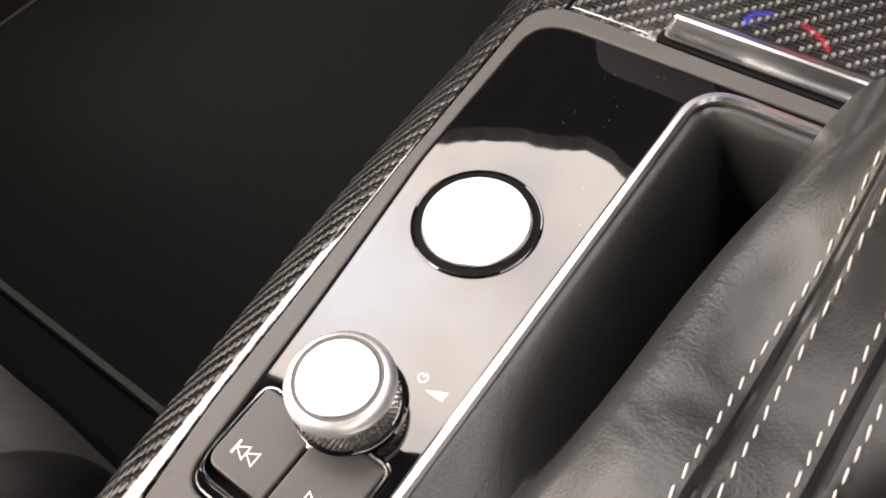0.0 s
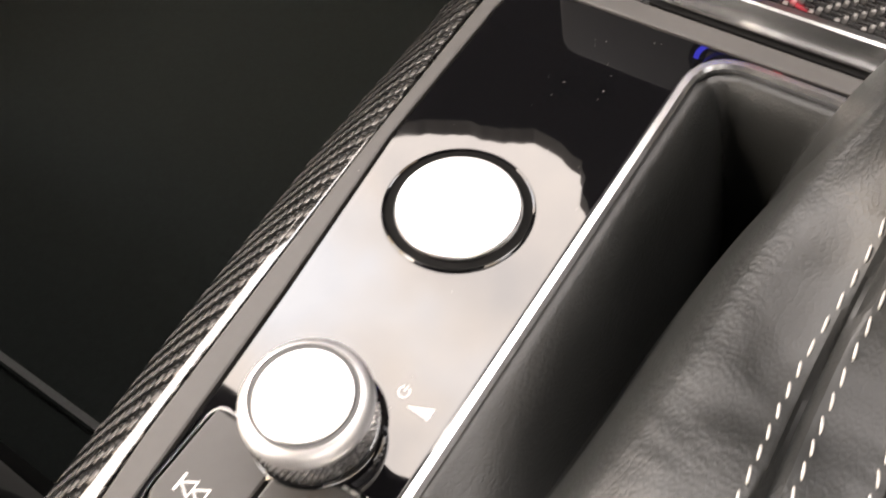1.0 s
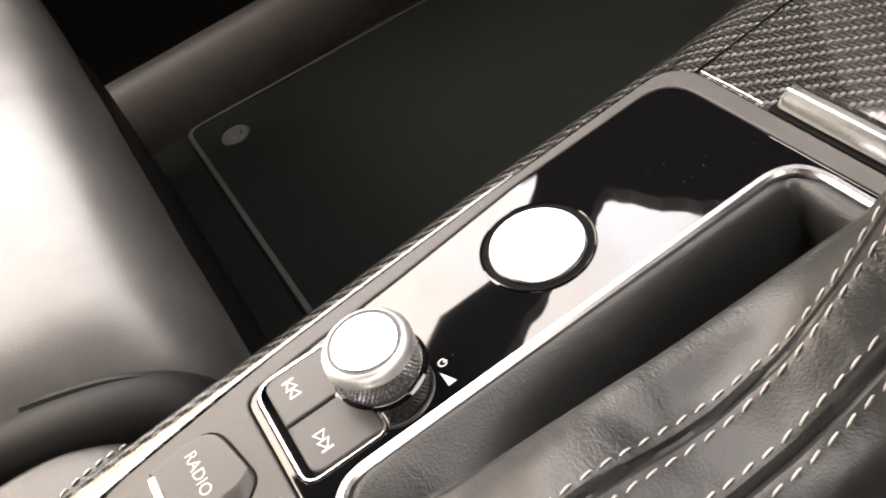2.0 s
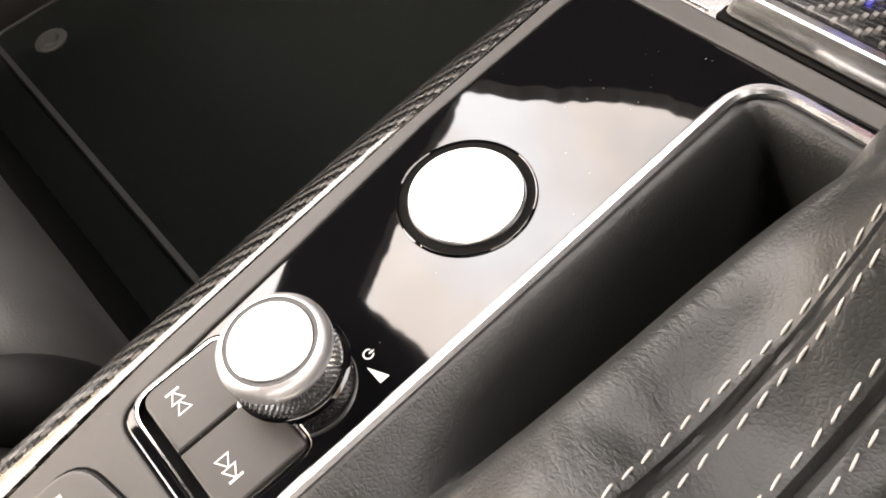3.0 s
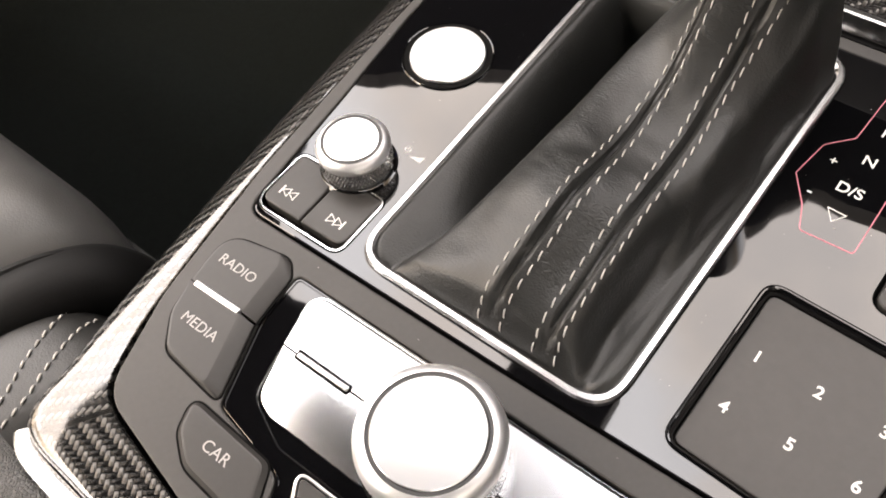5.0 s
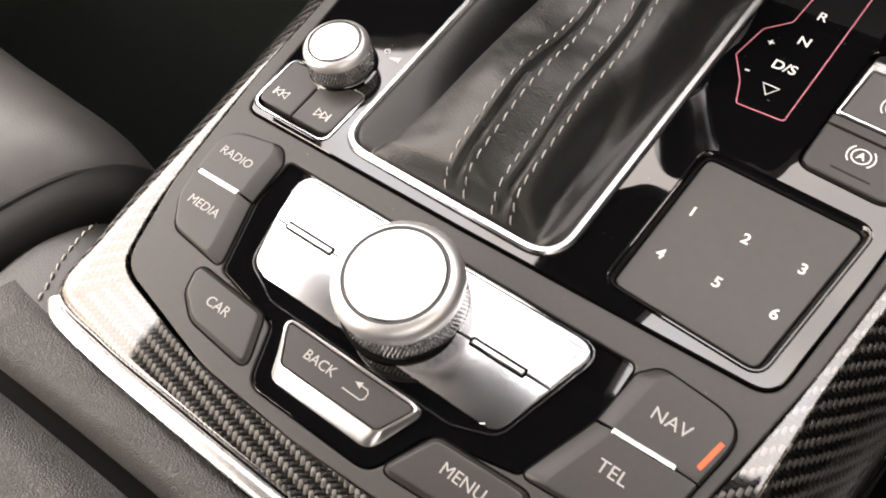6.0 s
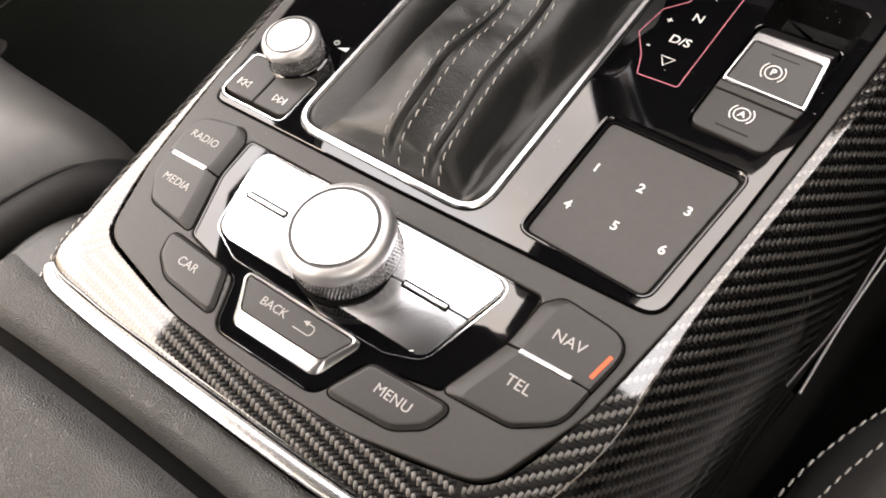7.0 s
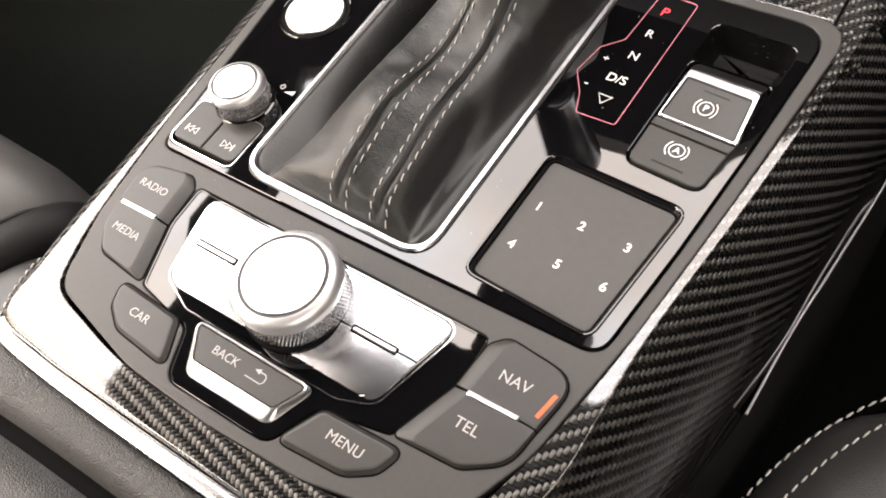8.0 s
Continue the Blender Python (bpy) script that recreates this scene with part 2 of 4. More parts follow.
REDLIT = mat("red_lit", (0.5, 0.02, 0.03), 0.5, emit=(1.0, 0.05, 0.08), emit_strength=0.16)
PINKLIT = mat("pink_lit", (0.6, 0.2, 0.25), 0.5, emit=(1.0, 0.2, 0.3), emit_strength=0.022)
ORANGELIT = mat("orange_lit", (0.25, 0.03, 0.01), 0.5, emit=(1.0, 0.10, 0.022), emit_strength=0.24)

# ---- shaping helpers; plans are in millimetres ----
MM = 0.001


def part(name, bm, material, parent=None, label="", smooth=True):
    me = bpy.data.meshes.new(name)
    bmesh.ops.recalc_face_normals(bm, faces=bm.faces[:])
    bm.normal_update()
    round_faces = [smooth and abs(f.normal.z) < 0.99999 for f in bm.faces]
    bm.to_mesh(me)
    bm.free()
    me.materials.append(material)
    if smooth:
        me.set_sharp_from_angle(angle=radians(32))
    me.polygons.foreach_set("use_smooth", round_faces)
    ob = new(name, me)
    ob.parent = parent
    if label:
        ob["label"] = label
    return ob


def thing(name, label, category, group="", kind=""):
    return tagged(new(name), label, category, group, kind)


def rloop(pts, n=6):
    """A closed plan with rounded corners: rows of x, y and, where wanted, a radius."""
    out = []
    k = len(pts)
    for i in range(k):
        p = Vector(pts[i][:2])
        r = pts[i][2] if len(pts[i]) > 2 else 0
        if r <= 0:
            out.append(p)
            continue
        a, b = Vector(pts[i - 1][:2]) - p, Vector(pts[(i + 1) % k][:2]) - p
        la, lb = a.length, b.length
        a, b = a / la, b / lb
        half = math.acos(max(-1, min(1, a.dot(b)))) / 2
        d = min(r / math.tan(half), la * 0.49, lb * 0.49)
        s, e = p + a * d, p + b * d
        for j in range(n + 1):
            q = j / n
            out.append((1 - q) ** 2 * s + 2 * q * (1 - q) * (0.35 * p + 0.65 * p) + q * q * e)
    return out


def ragged(loop, amp, step):
    """A loop cut into short steps and moved in and out a little, so its reflected outline breaks up."""
    out = []
    for a, b in zip(loop, loop[1:] + loop[:1]):
        n = max(1, int((b - a).length / step))
        out += [a.lerp(b, i / n) for i in range(n)]
    return [p + amp * Vector((noise.noise((p.x * 0.021, p.y * 0.021, 3)) + 0.45 * noise.noise((p.x * 0.05, p.y * 0.05, 5)),
                              noise.noise((p.x * 0.021, p.y * 0.021, 7)) + 0.45 * noise.noise((p.x * 0.05, p.y * 0.05, 9)))) for p in out]


def area(loop):
    return sum(a.x * b.y - b.x * a.y for a, b in zip(loop, loop[1:] + loop[:1])) / 2


def inset(loop, d):
    """The loop moved inwards by d (outwards if negative)."""
    s = 1 if area(loop) > 0 else -1
    out = []
    k = len(loop)
    for i in range(k):
        e1, e2 = loop[i] - loop[i - 1], loop[(i + 1) % k] - loop[i]
        if e1.length < 1e-6 or e2.length < 1e-6:
            e1 = e2 if e1.length < 1e-6 else e1
            e2 = e1
        n1 = Vector((-e1.y, e1.x)).normalized() * s
        n2 = Vector((-e2.y, e2.x)).normalized() * s
        m = n1 + n2
        m = m / max(0.5, m.dot(m) / 2) if m.length > 1e-6 else n1
        out.append(loop[i] + m * d)
    return out


def ring(bm, loop, z):
    zz = z if callable(z) else (lambda p: z)
    return [bm.verts.new((p.x * MM, p.y * MM, zz(p) * MM)) for p in loop]


def bridge(bm, a, b):
    k = len(a)
    for i in range(k):
        try:
            bm.faces.new((a[i], a[(i + 1) % k], b[(i + 1) % k], b[i]))
        except ValueError:
            pass


def plate(outer, z0, z1, bev=0.5, holes=(), bm=None):
    """A slab from z0 up to z1 with a rounded rim and holes through it."""
    bm = bm or bmesh.new()
    tops = []
    for loop, d in [(outer, 1)] + [(h, -1) for h in holes]:
        rows = [ring(bm, loop, z0), ring(bm, loop, z1 - bev)]
        if bev > 0:
            rows.append(ring(bm, inset(loop, d * bev * 0.3), z1 - bev * 0.3))
            rows.append(ring(bm, inset(loop, d * bev), z1))
        for a, b in zip(rows, rows[1:]):
            bridge(bm, a, b)
        tops.append(rows[-1])
    edges = []
    for t in tops:
        for i in range(len(t)):
            e = bm.edges.get((t[i], t[(i + 1) % len(t)]))
            if e:
                edges.append(e)
    bmesh.ops.triangle_fill(bm, use_beauty=True, use_dissolve=False, edges=edges, normal=(0, 0, 1))
    return bm


def lathe(profile, cx, cy, seg=64, bm=None, cap=True):
    """A turned body: rows of radius and height."""
    bm = bm or bmesh.new()
    rows = []
    for r, z in profile:
        rows.append([bm.verts.new(((cx + r * math.cos(2 * math.pi * i / seg)) * MM, (cy + r * math.sin(2 * math.pi * i / seg)) * MM, z * MM)) for i in range(seg)])
    for a, b in zip(rows, rows[1:]):
        bridge(bm, a, b)
    if cap:
        bm.faces.new(rows[-1])
    return bm


def knurl(r, z0, z1, cx, cy, seg=84, rows=7, depth=0.5, bm=None):
    """A band of small pyramids in staggered rows round a knob."""
    bm = bm or bmesh.new()
    dz, da = (z1 - z0) / rows, math.pi / seg

    def at(rr, a, z):
        return bm.verts.new(((cx + rr * math.cos(a)) * MM, (cy + rr * math.sin(a)) * MM, z * MM))

    for j in range(rows * 2 - 1):
        z = z0 + dz * (j + 1) / 2
        for i in range(seg):
            a = (2 * i + j % 2) * da
            tip = at(r + depth, a, z)
            base = [at(r, a - da * 0.74, z), at(r, a, z - dz * 0.46), at(r, a + da * 0.74, z), at(r, a, z + dz * 0.46)]
            for k in range(4):
                bm.faces.new((tip, base[k], base[(k + 1) % 4]))
    return bm


def text(body, x, y, size, z, parent, turn=0.0, material=None, spread=1.0, name="lettering", wide=1.0, bold=0.06):
    cu = bpy.data.curves.new(name, "FONT")
    cu.body = body
    cu.size = size * MM
    cu.align_x, cu.align_y = "CENTER", "CENTER"
    cu.space_character = spread
    cu.extrude = 0.00006
    cu.offset = bold * MM
    tmp = bpy.data.objects.new(name, cu)
    scene.collection.objects.link(tmp)
    bpy.context.view_layer.update()
    me = bpy.data.meshes.new_from_object(tmp.evaluated_get(bpy.context.evaluated_depsgraph_get()))
    bpy.data.objects.remove(tmp)
    me.name = name
    me.transform(pose(x * MM, y * MM, z * MM, 0, 0, turn) @ Matrix.Diagonal((wide, 1, 1, 1)))
    me.materials.clear()
    me.materials.append(material or PRINT)
    ob = new(name, me)
    ob.parent = parent
    return ob


def shape(loop, z, parent, name, material, high=0.08, label=""):
    return part(name, plate(loop, z - 0.05, z + high, 0), material, parent, label, smooth=False)


def line_bm(pts, w, z, high=0.1, bm=None, closed=False):
    """A flat painted or lit line of width w along a plan."""
    bm = bm or bmesh.new()
    pts = [Vector(p[:2]) for p in pts]
    k = len(pts)
    left, right = [], []
    for i in range(k):
        a = pts[i - 1] if (i or closed) else pts[i]
        b = pts[(i + 1) % k] if (i < k - 1 or closed) else pts[i]
        d = (b - a).normalized()
        n = Vector((-d.y, d.x)) * w / 2
        left.append(pts[i] + n)
        right.append(pts[i] - n)
    rows = [ring(bm, right, z), ring(bm, right, z + high), ring(bm, left, z + high), ring(bm, left, z)]
    for a, b in zip(rows, rows[1:]):
        for i in range(k if closed else k - 1):
            bm.faces.new((a[i], a[(i + 1) % k], b[(i + 1) % k], b[i]))
    return bm


def arc(cx, cy, r, a0, a1, n=12):
    return [(cx + r * math.cos(radians(a0 + (a1 - a0) * i / n)), cy + r * math.sin(radians(a0 + (a1 - a0) * i / n))) for i in range(n + 1)]


def smooth(x, a=0.0, b=1.0):
    t = max(0.0, min(1.0, (x - a) / (b - a)))
    return t * t * (3 - 2 * t)


def lerp_table(table, x):
    if x <= table[0][0]:
        return table[0][1]
    for (a, u), (b, v) in zip(table, table[1:]):
        if x <= b:
            return u + (v - u) * (x - a) / (b - a)
    return table[-1][1]


def catmull(rows, n):
    """Rows of numbers joined by a smooth curve, n steps between neighbours."""
    rows = [np.array(r, float) for r in rows]
    out = []
    for i in range(len(rows) - 1):
        p0, p1, p2, p3 = rows[max(i - 1, 0)], rows[i], rows[i + 1], rows[min(i + 2, len(rows) - 1)]
        for j in range(n):
            t = j / n
            out.append(0.5 * (2 * p1 + (p2 - p0) * t + (2 * p0 - 5 * p1 + 4 * p2 - p3) * t * t + (3 * p1 - p0 - 3 * p2 + p3) * t ** 3))
    out.append(rows[-1])
    return out


def sheet(grid, uv=None, bm=None, close=False):
    """A surface through a grid of points in millimetres, with a UV map in metres where wanted."""
    bm = bm or bmesh.new()
    vs = [[bm.verts.new([c * MM for c in p]) for p in row] for row in grid]
    lay = bm.loops.layers.uv.new("weave") if uv else None
    for j in range(len(vs) - 1):
        for i in range(len(vs[0]) - 1):
            f = bm.faces.new((vs[j][i], vs[j][i + 1], vs[j + 1][i + 1], vs[j + 1][i]))
            if lay:
                for l, (a, b) in zip(f.loops, ((j, i), (j, i + 1), (j + 1, i + 1), (j + 1, i))):
                    l[lay].uv = uv[a][b]
    return bm


def lengths(grid):
    """UVs for a grid in metres: along the car, and across it down over the flanks."""
    uv = []
    for row in grid:
        v = row[0][0] * MM
        line = [(row[0][1] * MM, v)]
        for p, q in zip(row, row[1:]):
            d = math.hypot(q[0] - p[0], q[2] - p[2]) * MM
            v += d if row[-1][0] > 0 else -d
            line.append((q[1] * MM, v))
        if row[0][1] < -81 and abs(row[0][0]) < 86:
            # across the rear end the cloth lies on the bias
            y, line = row[0][1], []
            for p, q in zip(row[:1] + row, row):
                y -= math.hypot(q[1] - p[1], q[2] - p[2])
                line.append(((0.8 * y - 0.6 * q[0]) * MM, -(0.8 * q[0] + 0.6 * y) * MM))
        uv.append(line)
    return uv


def stitch_mesh(long, thick, lift):
    """One thread stitch along x, raised in its middle and slightly slanted."""
    bm = bmesh.new()
    rows = []
    for q, w, h in ((0, 0.35, -0.3), (0.2, 0.9, 0.7), (0.5, 1, 1), (0.8, 0.9, 0.7), (1, 0.35, -0.3)):
        c = Vector((q - 0.5, 0, 0)) * long + Vector((0, (q - 0.5) * 0.6, lift * h))
        rows.append([bm.verts.new((c + Vector((0, math.cos(a), math.sin(a) * 0.8)) * thick * w / 2) * MM) for a in [i * math.pi / 3 for i in range(6)]])
    for r1, r2 in zip(rows, rows[1:]):
        bridge(bm, r1, r2)
    bm.faces.new(rows[0])
    bm.faces.new(rows[-1])
    bmesh.ops.recalc_face_normals(bm, faces=bm.faces[:])
    for f in bm.faces:
        f.smooth = True
    me = bpy.data.meshes.new("stitch")
    bm.to_mesh(me)
    bm.free()
    me.materials.append(THREAD)
    return me


def stitches(path, long, gap, thick, parent, lift=0.4):
    """A row of single thread stitches along a path of points in millimetres."""
    me = stitch_mesh(long, thick, lift)
    pts = [Vector(p) for p in path]
    run = [0.0]
    for a, b in zip(pts, pts[1:]):
        run.append(run[-1] + (b - a).length)

    def at(s):
        for i in range(len(run) - 1):
            if s <= run[i + 1]:
                return pts[i].lerp(pts[i + 1], (s - run[i]) / max(1e-6, run[i + 1] - run[i]))
        return pts[-1]

    s = 0.0
    while s + long < run[-1]:
        step = long * random.uniform(0.94, 1.06)
        a, b = at(s), at(s + step)
        d = (b - a).normalized()
        side = Vector((0, 0, 1)).cross(d).normalized()
        up = d.cross(side)
        m = Matrix((d, side, up)).transposed().to_4x4()
        m.translation = (a + b) / 2 * MM
        ob = new("stitch", me)
        ob.parent = parent
        ob.matrix_basis = m @ pose(0, 0, 0, 0, 0, random.uniform(-3, 3))
        s += step + gap

# ---- the car round the console ----
def box_bm(x0, x1, y0, y1, z0, z1, bev=0.0):
    return plate([Vector(p) for p in ((x0, y0), (x1, y0), (x1, y1), (x0, y1))], z0, z1, bev)


def structure(name, bm, material, label, category):
    return tagged(part(name, bm, material), label, category, kind="structure")


def floor_z(p):
    return -362 + 3 * noise.noise((p[0] * 0.01, p[1] * 0.01, 0.3))


grid = [[(x, y, floor_z((x, y))) for x in range(-1000, 1001, 40)] for y in range(-1200, 1001, 40)]
structure("floor", sheet(grid), CARPET, "black ribbed carpet of the car floor", "floor")

mat_rim = thing("floor_mat", "black carpet floor mat with bound edge on the car floor", "floor mat")
MATPLAN = rloop([(-834, 32, 22), (-160, 29, 10), (-160, 900, 40), (-790, 900, 40)], 8)
part("carpet", plate(MATPLAN, -362, -354, 2), CARPET, mat_rim)
part("edge_binding", line_bm(inset(MATPLAN, 5), 5, -354.2, 1.6, closed=True), BINDING, mat_rim, "raised black edge binding")
bm = lathe([(17, -354.5), (16.5, -352.5), (13, -351.5), (9, -351.5), (7, -350), (0.4, -350)], -772, 79, 32)
part("fastener", bm, FASTENER, mat_rim, "round grey mat fastener")


def wall(name, pts, thick, label):
    """A thick plain panel of the car body through four corners."""
    bm = bmesh.new()
    v = [Vector(p) for p in pts]
    n = (v[1] - v[0]).cross(v[3] - v[0]).normalized() * thick
    a = [bm.verts.new(p * MM) for p in v]
    b = [bm.verts.new((p + n) * MM) for p in v]
    bm.faces.new(a)
    bm.faces.new(b)
    bridge(bm, a, b)
    return structure(name, bm, LINER if "roof" in label else TRIM, label, "car body")


# the cabin closes with plain unseen panels: roof with the windscreen opening, doors, front and rear
# panel heights and the opening are set by the light and reflections they give
ROOF = 720
SCREEN = rloop([(-548, 176), (-594, 251), (-640, 330), (-722, 505, 10), (-640, 550), (-536, 632), (-400, 690), (-318, 672), (-262, 588), (-100, 594), (-60, 606), (-24, 700), (480, 725, 30), (480, 222, 30), (-190, 222), (-300, 196)])
# uneven rim, added only to roughen the border of the reflected daylight
SCREEN = ragged(SCREEN, 10, 6)
SHELL = rloop([(-600, -900), (-615, 75), (-694, 190), (-698, 285), (-711, 312), (-800, 430), (-900, 520), (-900, 1300), (900, 1300), (900, 520), (720, 300), (660, 150), (660, -1250), (-600, -1250)])
bm = plate(SHELL, ROOF, ROOF + 30, 0, holes=[SCREEN])
loops = [[bm.verts.new((p.x * MM, p.y * MM, ROOF * MM)) for p in l] for l in (SHELL, SCREEN)]
edges = [bm.edges.new((l[i], l[(i + 1) % len(l)])) for l in loops for i in range(len(l))]
bmesh.ops.triangle_fill(bm, use_beauty=True, use_dissolve=False, edges=edges, normal=(0, 0, -1))
structure("ceiling", bm, LINER, "dark roof lining with pillars round the windscreen opening", "ceiling")
wall("wall_front", [(-900, 1000, -400), (900, 1000, -400), (900, 900, 725), (-900, 900, 725)], 40, "unseen dark panel closing the front of the cabin")
wall("wall_back", [(-900, -1250, -400), (900, -1250, -400), (900, -1250, 745), (-900, -1250, 745)], 30, "unseen dark panel closing the rear of the cabin")
wall("wall_left", [(-880, 1000, -400), (-880, -1250, -400), (-880, -1250, 250), (-880, 1000, 250)], 40, "unseen dark panel for the door side, set to block light")
wall("wall_right", [(880, -1250, -400), (880, 1000, -400), (880, 1000, 640), (880, -1250, 640)], 40, "unseen dark panel for the door side, set to block light")
wall("front_side_left", [(-880, 1000, 280), (-880, 300, 280), (-840, 430, 740), (-840, 1000, 740)], 30, "unseen dark panel blocking light at the front side")
wall("front_side_right", [(880, 430, 330), (880, 1000, 330), (840, 1000, 740), (840, 430, 740)], 30, "unseen dark panel blocking light at the front side")
grid = []
for j in range(25):
    y = -700 + 65 * j
    grid.append([(-838 - 45 * (1 - math.cos(a)) + 2 * noise.noise((j * 0.3, a, 0)), y, -362 + 82 * math.sin(a) ** 0.8) for a in [math.pi / 2 * k / 8 for k in range(9)]] + [(-930, y, -276), (-930, y, -362)])
structure("door_sill", sheet(grid), SILLTRIM, "dark brown-black rounded door sill trim", "door sill")
# unseen dashboard, brought rearward so its overhang keeps the footwell dark
DASHTOP = [(-880, 330, 230), (-500, 264, 200), (-200, 284, 142), (200, 284, 142), (500, 300, 200), (880, 340, 230)]
bm = bmesh.new()
low = [bm.verts.new((x * MM, (y + 430) * MM, -0.10)) for x, y, z in DASHTOP]
edge = [bm.verts.new((x * MM, y * MM, z * MM)) for x, y, z in DASHTOP]
back = [bm.verts.new((x * MM, 1.0, (z + 20) * MM)) for x, y, z in DASHTOP]
for u, v in ((low, edge), (edge, back)):
    for i in range(len(u) - 1):
        bm.faces.new((u[i], u[i + 1], v[i + 1], v[i]))
structure("dashboard", bm, TRIM, "dark dashboard with centre stack", "dashboard")
t = thing("rear_view_mirror", "black rear-view mirror housing hanging under the windscreen header", "mirror")
part("housing", plate(ragged(rloop([(-214, 252, 14), (-222, 330, 25), (-204, 420, 25), (-170, 464, 20), (-92, 470, 14), (-74, 440, 10), (-76, 330, 8), (-88, 262, 14)]), 3, 8), 660, 690, 3), TRIM, t, "black mirror housing")
part("foot", plate(rloop([(-190, 200, 6), (-66, 200, 6), (-74, 300, 6), (-196, 300, 6)]), 676, 726, 3), TRIM, t, "black mirror foot fixed to the roof header")

# ---- centre console ----
console = thing("centre_console", "black car centre console with grey bezel, gloss inlays and carbon trim", "centre console")

BEZEL = rloop([(-123.5, 171, 14), (-119, 91, 90), (-112, 10, 90), (-103.5, -45, 60), (-92, -80, 16), (-40, -91, 60), (2, -92.5, 60),
               (45, -90.5, 60), (93, -80, 18), (107, -45, 60), (116, 10, 90), (122, 74, 90), (129, 173, 15)])
INLAY = rloop([(-118.3, 163.3, 13), (-115.5, 98, 80), (-109.5, 50, 80), (-103.5, -6.5, 7), (0, -6, 100), (109.5, -4, 9), (114.6, 46, 80), (118.5, 98, 80),
               (122.5, 168, 16)])
MMI = rloop([(-71, -15.5, 3), (73, -15.5, 3), (73, -35, 20), (63, -62.5, 4), (35, -68, 6), (27, -87, 8), (-23, -87.5, 8), (-31, -68, 6), (-60, -62.5, 4), (-70, -35, 20)])
BOOT = rloop([(-63.5, 162, 15), (-61.5, -0.5, 14), (34.5, -1.5, 14), (36, 162, 15)], 8)
part("bezel", plate(BEZEL, -4, 0, 0.7, holes=[INLAY, MMI]), SOFT, console, "soft-touch dark grey bezel")

PAD = rloop([(50.8, 65, 6), (49, 2.6, 6), (103, -0.2, 6), (109.8, 62.8, 6)])
SKIPBOX = rloop([(-104, 23, 4), (-104, -3.2, 7), (-65, -3.2, 5), (-65, 23, 4)])
PARK = rloop([(79.0, 131, 4), (77.5, 73, 6), (110, 71.0, 6), (113.5, 130, 4)])
POCKET = rloop([(79, 154, 6), (79, 131.8, 2), (114, 130.8, 2), (115, 153, 6)])
part("base", plate(inset(BEZEL, 2), -60, -3.2, 0, holes=[inset(BOOT, 2), inset(POCKET, 1)]), DARK, console, "dark underside behind the gaps")
part("gloss_inlay", plate(inset(INLAY, 0.75), -4, 0.35, 0.5, holes=[BOOT, PAD, SKIPBOX, PARK, POCKET]), GLOSS, console, "piano black gloss inlay panel")
bm = bmesh.new()
rows = [ring(bm, POCKET, 0.2), ring(bm, inset(POCKET, 1.5), -4), ring(bm, inset(POCKET, 5), -11)]
for a, b in zip(rows, rows[1:]):
    bridge(bm, a, b)
bm.faces.new(rows[-1])
part("finger_recess", bm, RECESS, console, "gloss black finger recess")
part("gloss_surround", plate(inset(MMI, 0.4), -4, -0.4, 0.4), GLOSS, console, "piano black surround of the controller")
part("surround_lip", line_bm(inset(MMI, 0.9), 0.5, -0.45, 0.45, closed=True), GLOSS, console, "raised gloss black lip")
KEYPLAN = rloop([(-62.8, -16.6, 7), (62.8, -16.6, 7), (51.7, -56.5, 8), (37.5, -61.6, 8), (-36.5, -61.6, 8), (-53.7, -54.3, 8)])
part("key_lip", line_bm(KEYPLAN, 0.45, -0.45, 0.4, closed=True), BRIGHT, console, "thin bright line round the silver keys")
part("key_rim", line_bm(inset(SKIPBOX, 0.5), 0.55, 0.2, 0.4, closed=True), BRIGHT, console, "thin bright rim round the skip keys")

# carbon trim: stations of inner edge, crease and lower edge
ST = [
    (-123, 176, 0, -138.5, 176, -11, -147, 176, -80), (-123, 150, 0, -138.5, 150, -11, -146.5, 150, -80), (-119, 91, 0, -136.5, 93, -11, -145, 93, -80),
    (-112, 10, 0, -129.5, 11, -11, -138, 11, -80), (-104, -43, 0, -120.5, -47, -8, -130, -50, -80), (-97.5, -68, 0, -112, -80, -3.5, -121, -84, -70),
    (-90, -80.5, 0, -106, -101, -3, -114, -110, -50), (-70, -86, 0, -78, -105, -3, -78, -112, -40), (-40, -91, 0, -42, -105.5, -2.5, -42, -112, -40),
    (2, -92.3, 0, 2, -105.5, -2, 2, -112, -40), (45, -90.3, 0, 48, -105, -2, 50, -112, -40), (78, -84.5, 0, 84, -102, -2, 92, -112, -50),
    (96, -76, 0, 106, -88, -2, 124, -98, -80), (107, -45, 0, 118, -52, -1.5, 138, -50, -112), (112, -18, 0, 119.5, -18, -1.5, 143, -12, -112),
    (116, 12, 0, 120.5, 14, -1.5, 146, 18, -112), (122, 74, 0, 127, 74, -1.5, 152, 74, -112), (126, 120, 0, 131, 121, -1.5, 155, 122, -112),
    (129, 160, 0, 134, 161, -1.5, 158, 162, -112), (129.5, 176, 0, 135, 178, -1.5, 160, 178, -112)]
FLAT = [(0.02, 0.3)] * 2 + [(0.02, 0.3), (0.03, 0.34), (0.25, 0.7), (0.6, 0.9), (0.75, 1.0)] + [(0.85, 1.0)] * 4 + [(0.8, 1.0), (0.75, 1.0)] + [(0.7, 1.0)] * 7
grid = []
